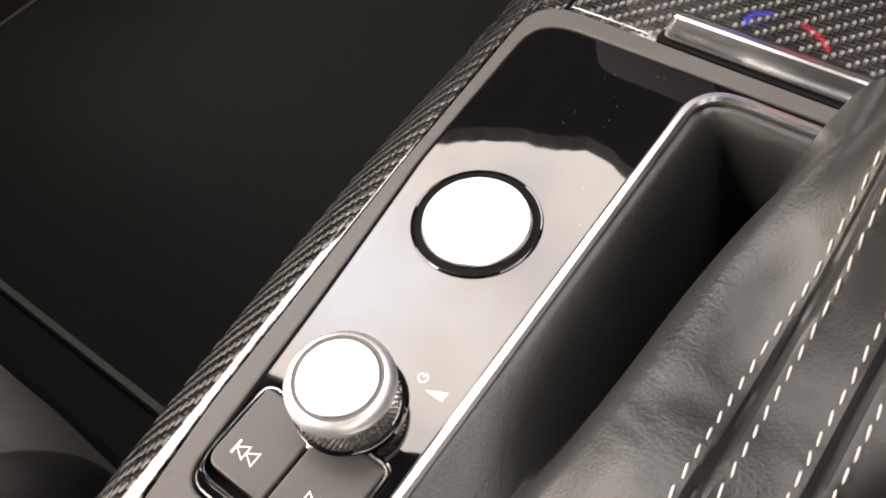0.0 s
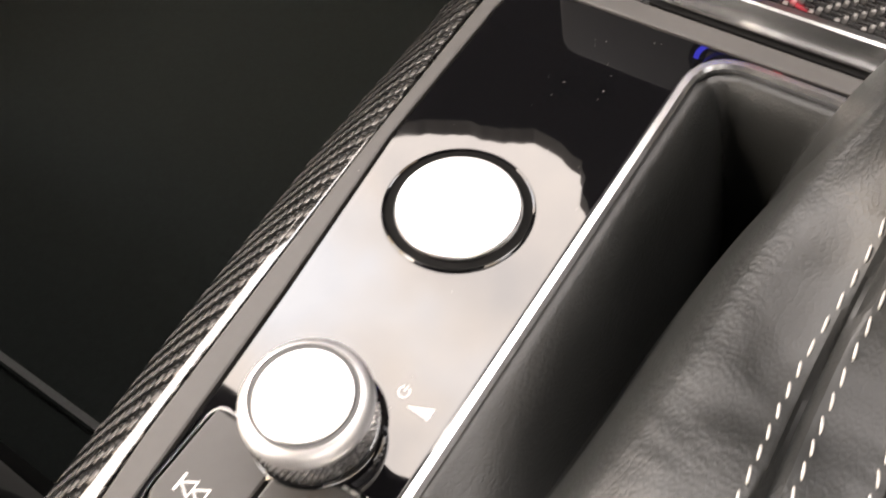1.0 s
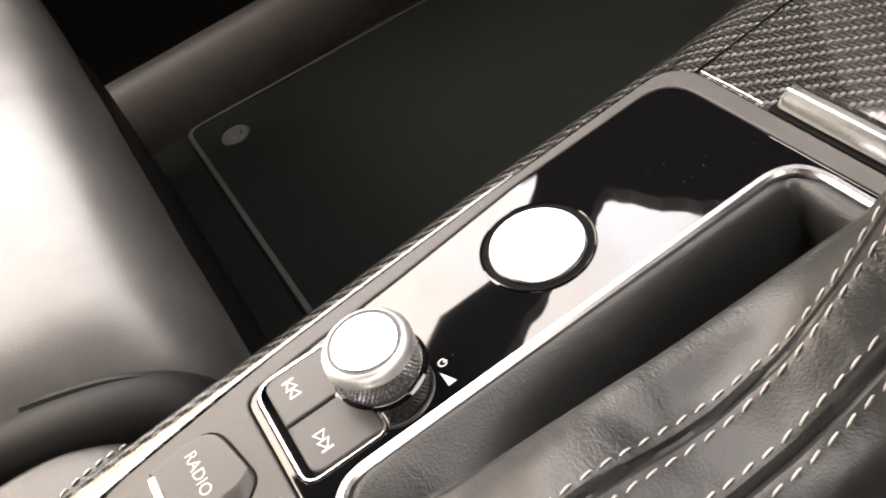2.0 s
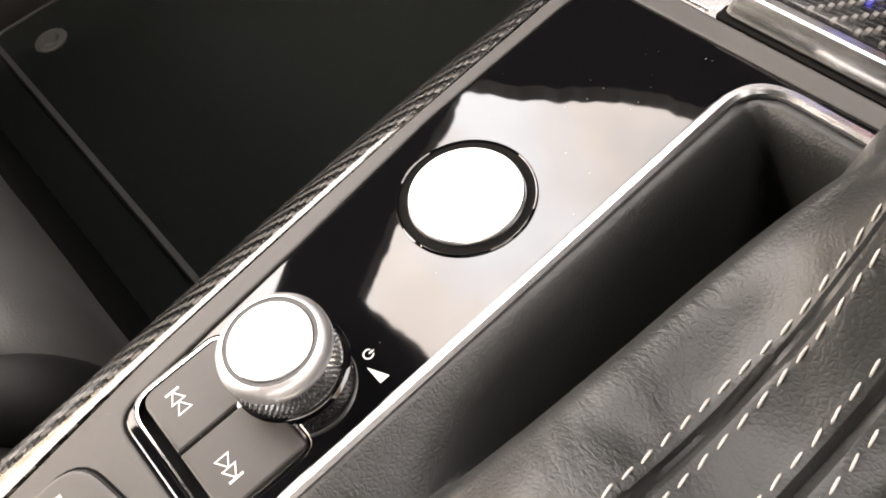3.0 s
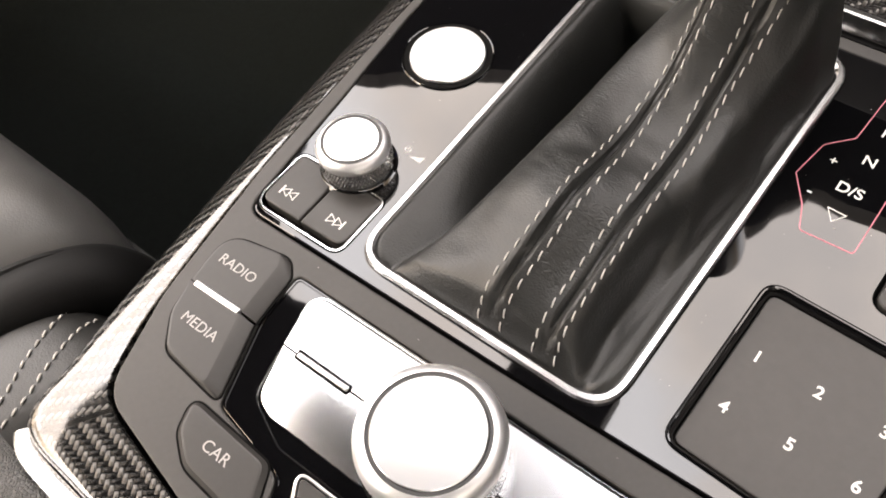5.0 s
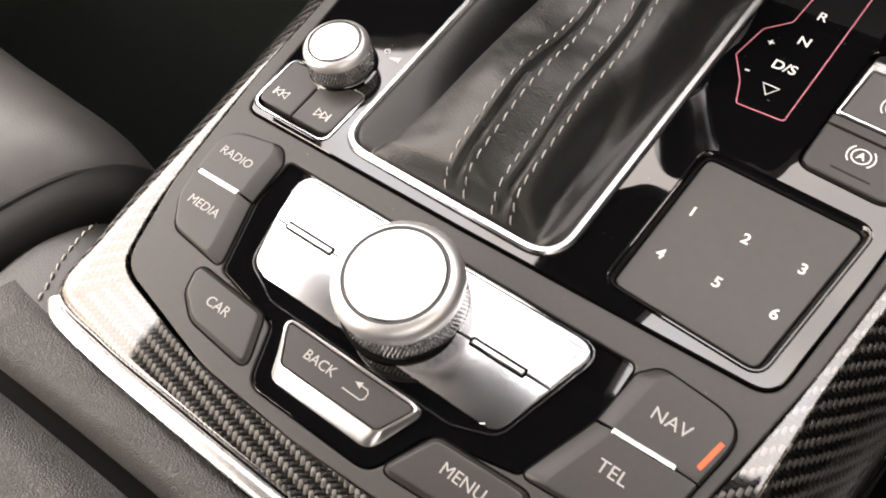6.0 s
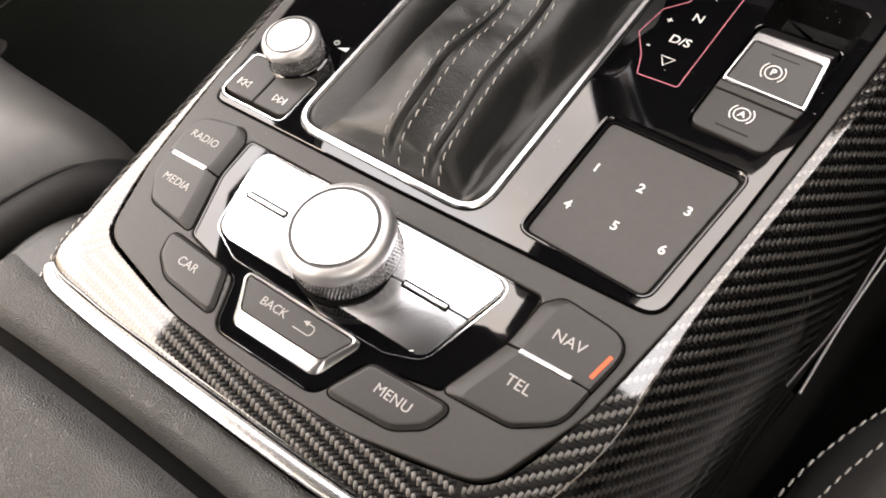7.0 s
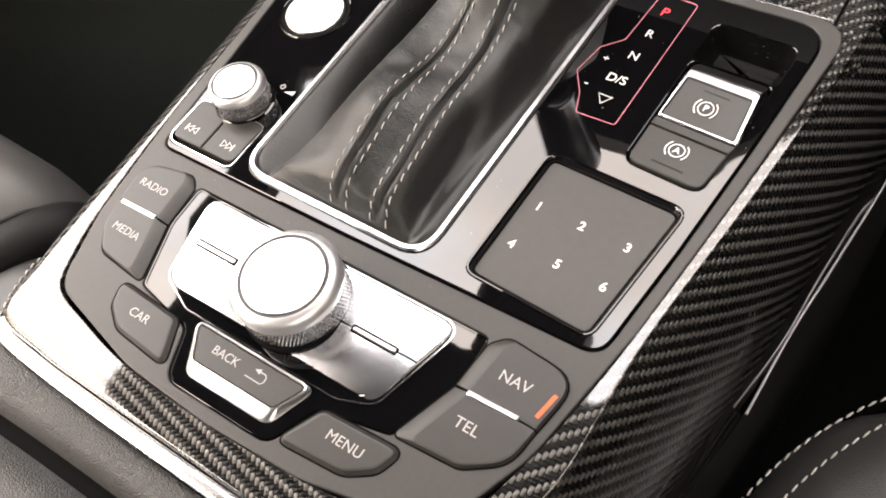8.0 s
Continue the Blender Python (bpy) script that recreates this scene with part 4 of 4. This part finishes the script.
silver([(-61.5, -17.8, 6), (CX - gap, -17.8), (CX - gap, -36.6), (-57.2, -36.6)])
silver([(CX + gap, -17.8), (61.5, -17.8, 6), (56.2, -36.6), (CX + gap, -36.6)])
silver([(-57.0, -37.0), (CX - gap, -37.0), (CX - gap, -60.3, 1), (-36, -60.3, 8), (-52.5, -53.5, 7)], tilt=0.105)
silver([(CX + gap, -37.0), (56.0, -37.0), (50.5, -55.5, 7), (37, -60.3, 8), (CX + gap, -60.3, 1)], tilt=0.105)
for x0, x1 in ((-51, -31), (28, 47)):
    part("key_slot", plate(rloop([(x0 - 0.7, -38.4, 0.8), (x1 + 0.7, -38.4, 0.8), (x1 + 0.7, -35.2, 0.8), (x0 - 0.7, -35.2, 0.8)]), 0.2, 1.66, 0), DARK, ctrl, "dark slot round the bar")
    part("key_bar", plate(rloop([(x0, -37.7, 0.6), (x1, -37.7, 0.6), (x1, -35.9, 0.6), (x0, -35.9, 0.6)]), 0.5, 2.2, 0.4), ALU, ctrl, "slim bright bar between the corner keys")
for pts in ([(-56.0, -26), (-56.6, -21), (-52.5, -21)], [(51, -20.5), (57.4, -20.5), (56.2, -25)]):
    part("corner_mark", line_bm(pts, 0.35, 1.56, 0.06), GROOVE, ctrl, "fine grey corner mark")
for pts in ([(34, -57.6), (42.5, -57.6), (46, -55.4)], [(-52.6, -47), (-51.2, -51.6), (-47.5, -53.4)]):
    bm = line_bm(pts, 0.35, 1.56, 0.06)
    for v in bm.verts:
        v.co.z += (v.co.y + 0.037) * 0.105
    part("corner_mark", bm, LINEMETAL, ctrl, "fine pale corner mark")

# ---- start button, volume knob, skip keys ----
t = thing("start_button", "round brushed metal start button with a dark ring", "button")
SX, SY = -89.0, 87.8
part("ring", lathe([(17.6, 0.2), (17.5, 0.7), (17.2, 0.95), (16.9, 0.8), (16.7, 0.0)], SX, SY, 96, cap=False), GLOSS, t, "thin gloss black lip")
part("gap", lathe([(16.8, 0.5), (16.4, 0.42), (14.6, 0.4)], SX, SY, 96, cap=False), DARK, t, "matte black gap round the cap")
part("cap", lathe([(14.4, -0.6), (14.4, 1.2), (14.0, 1.7), (12.6, 1.8), (6, 1.5), (0.4, 1.45)], SX, SY, 72), ALU, t, "brushed metal cap")

t = thing("volume_knob", "small brushed metal volume knob with knurled band", "rotary knob")
VX, VY = -84.0, 29.6
part("foot", lathe([(14.2, 0), (14.1, 0.5), (13.5, 0.8), (13.0, 1.1), (12.6, 1.7), (12.2, 1.8)], VX, VY, 64, cap=False), GLOSS, t, "gloss black foot")
part("core", lathe([(12.2, 1.4), (12.2, 11.0)], VX, VY, 64, cap=False), KNURLSHADE, t, "ground of the knurling, darkened for shade between the teeth")
part("knurled_band", knurl(12.1, 1.8, 9.4, VX, VY, 62, 3, 0.8), KNURL, t, "knurled metal band", smooth=False)
part("ring", lathe([(12.2, 9.4), (12.75, 9.5), (12.9, 9.9), (12.9, 10.9), (12.75, 11.6), (12.1, 12.7), (11.2, 13.4), (10.6, 13.6)], VX, VY, 72, cap=False), RINGMETAL, t, "polished upper ring")
part("groove", lathe([(10.6, 13.6), (10.5, 13.4), (9.7, 13.4), (9.5, 13.6)], VX, VY, 72, cap=False), GROOVE, t, "grey groove")
part("cap", lathe([(9.5, 13.6), (9.2, 13.8), (7, 13.85), (0.4, 13.9)], VX, VY, 72), ALU, t, "flat brushed metal cap")


def skip(x0, x1, label, flip):
    lo = rloop([(x0, 0, 4 if flip < 0 else 0.5), (x1, 0, 0.5 if flip < 0 else 4), (x1, 22, 1.5), (x0, 22, 1.5)])
    tt = thing("skip_key", label, "button", "skip keys")
    part("cap", plate(lo, -3, 0.9, 0.7), BUTTON, tt)
    cx, cy = (x0 + x1) / 2 + (-1.2 if flip < 0 else 0.6), 6.6
    for k in (0, 1):
        a = cx + flip * (k * 3.0 - 2.6)
        part("symbol", line_bm([(a, cy + 1.7), (a + flip * 2.9, cy), (a, cy - 1.7)], 0.5, 0.9, 0.12, closed=True), PRINT, tt)
    a = cx + flip * 3.5
    part("symbol", line_bm([(a, cy + 1.8), (a, cy - 1.8)], 0.55, 0.9, 0.12), PRINT, tt)


skip(-102.8, -85.0, "dark grey skip-back key with white symbol", -1)
skip(-84.4, -66.2, "dark grey skip-forward key with white symbol", 1)
t = console
part("volume_mark", line_bm(arc(-73.4, 44.2, 1.15, 120, 420, 14), 0.34, 0.36, 0.1), PRINT, t, "white power symbol")
part("volume_mark", line_bm([(-73.4, 44.4), (-73.4, 45.7)], 0.34, 0.36, 0.1), PRINT, t, "white power symbol")
shape([Vector(p) for p in ((-71.2, 41.9), (-66.0, 41.7), (-66.0, 44.3))], 0.36, t, "volume_wedge", PRINT, label="white volume wedge")

# ---- touchpad ----
t = thing("touchpad", "dark grey square touchpad with white digits", "touchpad")
part("surface", plate(inset(PAD, 2.5), -3.4, -1.8, 0.5), PADGREY, t, "matte dark grey pad surface")
bm = bmesh.new()
rows = [ring(bm, inset(PAD, -0.1), 0.1), ring(bm, inset(PAD, 0.15), 0.6), ring(bm, inset(PAD, 0.55), 0.62), ring(bm, inset(PAD, 1.0), 0.2), ring(bm, inset(PAD, 2.1), -1.7), ring(bm, inset(PAD, 2.3), -3.2)]
for a, b in zip(rows, rows[1:]):
    bridge(bm, a, b)
part("rim", bm, GLOSS, t, "gloss black sloping rim")
for c, x, y in (("1", 59.2, 40.9), ("2", 78, 40.4), ("3", 97.1, 39.6), ("4", 58.6, 21.8), ("5", 78, 21.9), ("6", 97, 21.3)):
    text(c, x, y, 5.4, -1.7, t, name="digit", bold=0.1)

# ---- parking brake and hold switches ----
t = thing("parking_brake_switch", "grey parking brake switch in a chrome frame", "switch")
P1 = rloop([(81.3, 123.0, 2.5), (79.4, 98.6, 1.2), (112.6, 97.0, 1.2), (111.3, 122.0, 2.5)])
P2 = rloop([(82.7, 118.8, 1.2), (80.6, 99.6, 0.6), (111.0, 98.2, 0.6), (109.7, 117.8, 1.2)])
tilt = lambda p: 1.0 + (p.y - 97) * 0.13
crown = lambda p: tilt(p) - 0.4 * smooth(p.y, 114, 121)
bm = bmesh.new()
rows = [ring(bm, P1, -3), ring(bm, P1, lambda p: crown(p) - 0.5), ring(bm, inset(P1, 0.4), crown), ring(bm, inset(P2, -0.3), tilt), ring(bm, P2, lambda p: tilt(p) - 0.9)]
for a, b in zip(rows, rows[1:]):
    bridge(bm, a, b)
part("frame", bm, CHROME, t, "bright chrome frame with a broad upper edge")
bm = bmesh.new()
rows = [ring(bm, P2, -1), ring(bm, inset(P2, 0.12), lambda p: tilt(p) - 0.9), ring(bm, inset(P2, 0.5), lambda p: tilt(p) - 0.45)]
for a, b in zip(rows, rows[1:]):
    bridge(bm, a, b)
bm.faces.new(rows[-1])
part("cap", bm, BUTTON, t)
bm = line_bm([(91, 115.4), (102, 114.9)], 0.4, 0.6, 0.06)
for v in bm.verts:
    v.co.z += tilt(v.co / MM) * MM - 0.001
part("mark_line", bm, TRIM, t, "dark indicator slot")
P3 = rloop([(81.6, 130.2, 3), (81.2, 123.6, 0.6), (111.4, 122.6, 0.6), (112.2, 129.2, 3)])
bm = bmesh.new()
rows = [ring(bm, P3, -3), ring(bm, P3, lambda p: 3.0 - (p.y - 123) * 0.42), ring(bm, inset(P3, 0.5), lambda p: 3.4 - (p.y - 123) * 0.42)]
for a, b in zip(rows, rows[1:]):
    bridge(bm, a, b)
bm.faces.new(rows[-1])
part("lip", bm, LIP, t, "sloping satin metal finger lip")
part("skirt", plate(rloop([(79.3, 98.0, 0.4), (79.0, 94.0, 0.4), (111.6, 92.4, 0.4), (112.5, 96.4, 0.4)]), -3, 0.85, 0.4), BUTTON, t, "dark grey skirt of the switch")


def brake_sign(letter, x, y, z, parent):
    part("symbol", line_bm(arc(x, y, 3.0, 0, 360, 28)[:-1], 0.45, z, 0.12, closed=True), PRINT, parent)
    for s in (0, 180):
        part("symbol", line_bm(arc(x, y, 4.5, s - 48, s + 48, 12), 0.45, z, 0.12), PRINT, parent)
    text(letter, x, y, 4.0, z + 0.06, parent)


zz = 1.0 + (109.5 - 97) * 0.13 - 0.15
n0 = set(bpy.data.objects)
brake_sign("P", 95.3, 107.7, zz, t)
for ob in set(bpy.data.objects) - n0:
    for v in ob.data.vertices:
        v.co.z += (v.co.y - 0.1095) * 0.13 + 0.00012
t = thing("hold_switch", "dark grey automatic hold switch with white symbol", "switch")
part("cap", plate(rloop([(79.0, 93.4, 1), (78.6, 74.0, 5), (109.2, 72.2, 5), (111.6, 91.8, 1)]), -3, 0.9, 0.7), BUTTON, t)
brake_sign("A", 94, 85.5, 0.92, t)
part("mark_line", line_bm([(87.5, 77.6), (100.5, 77.0)], 0.7, 0.88, 0.1), TRIM, t, "dark indicator slot")

# ---- gear display ----
t = thing("gear_display", "lit gear display with letters behind gloss black", "display")
z = 0.37
part("outline", line_bm(rloop([(51.5, 161, 1.5), (68.2, 160, 2), (67, 87, 1.5), (50, 86.5, 1.5), (46.5, 96, 1), (39.5, 106.5, 1), (42, 122, 3), (49.5, 130, 2)]), 0.34, z, 0.1, closed=True), PINKLIT, t, "thin glowing pink outline")
text("P", 57.4, 150.8, 6.6, z, t, material=REDLIT, name="letter")["label"] = "glowing red letter"
for c, x, y in (("R", 57.2, 136.8), ("N", 57, 122.9), ("D/S", 56.5, 108.8)):
    text(c, x, y, 6.0, z, t, name="letter")
text("+", 47.3, 117.2, 5.0, z, t, name="letter")
text("-", 46.3, 102.2, 6.0, z, t, name="letter")
part("arrow", line_bm([(53.6, 99.2), (59.6, 99.0), (56.6, 94.6)], 0.6, z, 0.1, closed=True), PRINT, t, "white outlined triangle")

# ---- armrest behind the strip ----
arm = thing("armrest", "black grained armrest box behind the console", "armrest")
def slab(y0, y1, bend0, bend1, z0, z1, drop, bulge, near=0.0, far=0.0, roll=7.0, n=24):
    """A strip across the console; its two edges bend towards the ends and roll down."""
    grid = []
    for j in range(n + 1):
        q = j / n
        row = []
        for i in range(57):
            x = -134 + 282 * i / 56
            u = (x - 8) / 132
            ya, yb = y0 + bend0 * u * u, y1 + bend1 * u * u
            y = ya + (yb - ya) * q
            z = z0 + (z1 - z0) * q + bulge * math.sin(math.pi * q) - drop * max(0, abs(u) - 0.8) ** 2 * 25
            z -= near * max(0, 1 - abs(y - ya) / roll) ** 2 + far * max(0, 1 - abs(yb - y) / roll) ** 2
            row.append((x, y, z))
        grid.append(row)
    return grid


part("front_edge", sheet(slab(-112.5, -129.0, 5, -4.5, -4.2, -4.6, 3, 0.9, 2.5, 9.0, 8.0, 30)), GRAINED, arm, "soft grained black front edge")
part("groove", sheet(slab(-125, -141, -4.5, -4.5, -15, -15, 3, -2)), DARK, arm, "dark joint")
part("lid", sheet(slab(-135.0, -420, -4.5, 0, -3.0, 6, 4, 3, 12.0, 0.0, 11.0, 160)), GRAINED, arm, "grained black lid")

# ---- seats ----
def rounded(x0, x1, y0, y1, z0, z1, ex=0.25, n=26, sag=0.0, seed=0.0):
    """A stuffed block: a rounded box with soft uneven faces."""
    bm = bmesh.new()
    rows = []
    cx, cy, cz = (x0 + x1) / 2, (y0 + y1) / 2, (z0 + z1) / 2
    for j in range(n + 1):
        ph = math.pi * (j / n - 0.5)
        row = []
        for i in range(2 * n):
            th = math.pi * i / n
            pw = lambda v: math.copysign(abs(v) ** ex, v)
            x, y, z = pw(math.cos(ph)) * pw(math.cos(th)), pw(math.cos(ph)) * pw(math.sin(th)), pw(math.sin(ph))
            k = 1 + 0.02 * noise.noise((x * 2 + seed, y * 2, z * 2))
            row.append(bm.verts.new(((cx + x * k * (x1 - x0) / 2) * MM, (cy + y * k * (y1 - y0) / 2) * MM, (cz + z * k * (z1 - z0) / 2 - sag * x * x) * MM)))
        rows.append(row)
    for a, b in zip(rows, rows[1:]):
        bridge(bm, a, b)
    bmesh.ops.remove_doubles(bm, verts=bm.verts[:], dist=1e-5)
    return bm


seat = thing("driver_seat", "black leather front seat with stitched bolster and thigh support", "car seat")
PROFILE = catmull([(-420, -20), (-300, -31), (-200, -41), (-120, -50), (-70, -56.5), (-42, -62), (-25, -72), (-16, -88), (-12, -112), (-12, -150), (-14, -210), (-17, -330)], 5)
grid = []
for i in range(61):
    x = -780 + 578 * i / 60 if i < 46 else -336.5 + 136.5 * math.sin(math.pi / 2 * (i - 45) / 15)
    s = max(0.0, (x + 250) / 50)
    tuck = 46 * (1 - math.sqrt(max(0.0, 1 - s * s)))
    row = []
    for k, (y, z) in enumerate(PROFILE):
        y0, z0 = PROFILE[max(k - 1, 0)]
        y1, z1 = PROFILE[min(k + 1, len(PROFILE) - 1)]
        d = math.hypot(y1 - y0, z1 - z0)
        wob = 1.5 * noise.noise((x * 0.011, y * 0.015, z * 0.012)) + 0.5 * noise.noise((x * 0.04, y * 0.04, z * 0.03))
        ny, nz = -(z1 - z0) / d, (y1 - y0) / d
        row.append((x, y + ny * (wob - tuck * 0.45), z + nz * (wob - tuck) + (34 * max(-0.6, 1 - ((x + 480) / 280) ** 2) - 5) * smooth(z, -150, -70)))
    grid.append(row)
part("thigh_support", sheet(grid), SEATLEATHER, seat, "smooth grey-black leather thigh support")


def tube(path, r, seg=14, flat=1.0):
    """A soft round roll along a path in millimetres."""
    pts = [Vector(p) for p in path]
    rows = []
    for i, p in enumerate(pts):
        d = (pts[min(i + 1, len(pts) - 1)] - pts[max(i - 1, 0)]).normalized()
        side = d.cross(Vector((0.3, 0, 1))).normalized()
        up = side.cross(d)
        rows.append([p + (side * math.cos(a) * flat + up * math.sin(a)) * r for a in [2 * math.pi * k / seg for k in range(seg + 1)]])
    bm = sheet(rows)
    bmesh.ops.remove_doubles(bm, verts=bm.verts[:], dist=1e-6)
    return bm


roll = catmull([(-248, -330, -74), (-236, -220, -72), (-224, -140, -73), (-213, -86, -76), (-204, -54, -82), (-197, -37, -96), (-195, -32, -125), (-196, -33, -220)], 6)
part("bellows", tube(roll, 15, flat=1.15), FOLDBLACK, seat, "soft black bellows roll beside the thigh support")
edge = catmull([(-258, -330, -61), (-246, -220, -59), (-234, -140, -60), (-222, -84, -63), (-212, -50, -70), (-204, -33, -86)], 6)
part("piping", tube(edge, 2.6, 8), FOLDBLACK, seat, "thin black piping along the thigh support")
# black cover over the cushion's lower front, in place of its shade
part("shaded_front", rounded(-800, -205, -215, -6, -362, -150, 0.3), SHELLBLACK, seat, "black lower front of the seat, standing for its shaded face")
part("side_cover", rounded(-420, -186, -300, -22, -330, -112, 0.42, seed=1.0), SHELLBLACK, seat, "glossy black plastic seat side cover")
left_bolster = part("bolster", rounded(-206, -148, -520, -48, -330, -66, 0.22, n=40, seed=2.0), SIDELEATHER, seat, "leather side bolster with double seam")
BVH = mathutils.bvhtree.BVHTree.FromPolygons([v.co for v in left_bolster.data.vertices], [p.vertices for p in left_bolster.data.polygons])


def on_top(bvh, x, y):
    """The height of a cushion at a place of the plan."""
    p = bvh.ray_cast((x * MM, y * MM, 0.2), (0, 0, -1))[0]
    return p.z / MM if p else -100.0


for rows in ([(-191, -60), (-186, -72), (-179, -88), (-170, -108), (-165, -140), (-164, -260)], [(-181, -56), (-176, -68), (-169, -86), (-163, -104), (-160.5, -140), (-160, -260)]):
    stitches([(p[0], p[1], on_top(BVH, p[0], p[1]) + 0.3) for p in catmull(rows, 6)], 4.0, 1.5, 1.2, left_bolster)
seat2 = thing("passenger_seat", "black leather seat with double grey seam on its edge", "car seat")
right_bolster = part("bolster", rounded(160, 520, -500, 120, -330, -118, 0.4, seed=5.0), SEATSIDE, seat2, "leather side bolster with double seam")
for d in (0, 12):
    pts = [(158 + d, -30, -124), (163 + d, 0, -122), (171 + d, 30, -118), (185 + d, 62, -117), (207 + d, 92, -117), (246 + d, 112, -118)]
    stitches([tuple(p) for p in catmull(pts, 5)], 4.4, 1.4, 1.1, right_bolster)

# ---- dust ----
bm = bmesh.new()
for _ in range(260):
    x, y = random.uniform(-116, 118), random.uniform(-60, 160)
    if -66 < x < 38 and y > -4 or 45 < x and y > -6 and y < 75 or (y < -14 and abs(x) > 66) or (y < -14 and abs(x - 2) < 58):
        continue
    s = random.uniform(0.06, 0.16) if random.random() < 0.94 else random.uniform(0.15, 0.24)
    z = 0.36 if y > -5 else (-0.39 if y < -15 else 0.01)
    a, l = random.uniform(0, 6.3), random.choice((1, 1, 1.5, 4)) * s
    vs = [bm.verts.new(((x + l * math.cos(a) * c - s * math.sin(a) * d) * MM, (y + l * math.sin(a) * c + s * math.cos(a) * d) * MM, (z + h) * MM)) for c, d, h in ((-1, 0, 0), (0, -1, 0), (1, 0, 0), (0, 1, 0), (0, 0, 0.12))]
    for k in range(4):
        bm.faces.new((vs[k], vs[(k + 1) % 4], vs[4]))
tagged(part("dust", bm, DUST), "pale dust specks on the gloss black panel", "dust", kind="stuff")
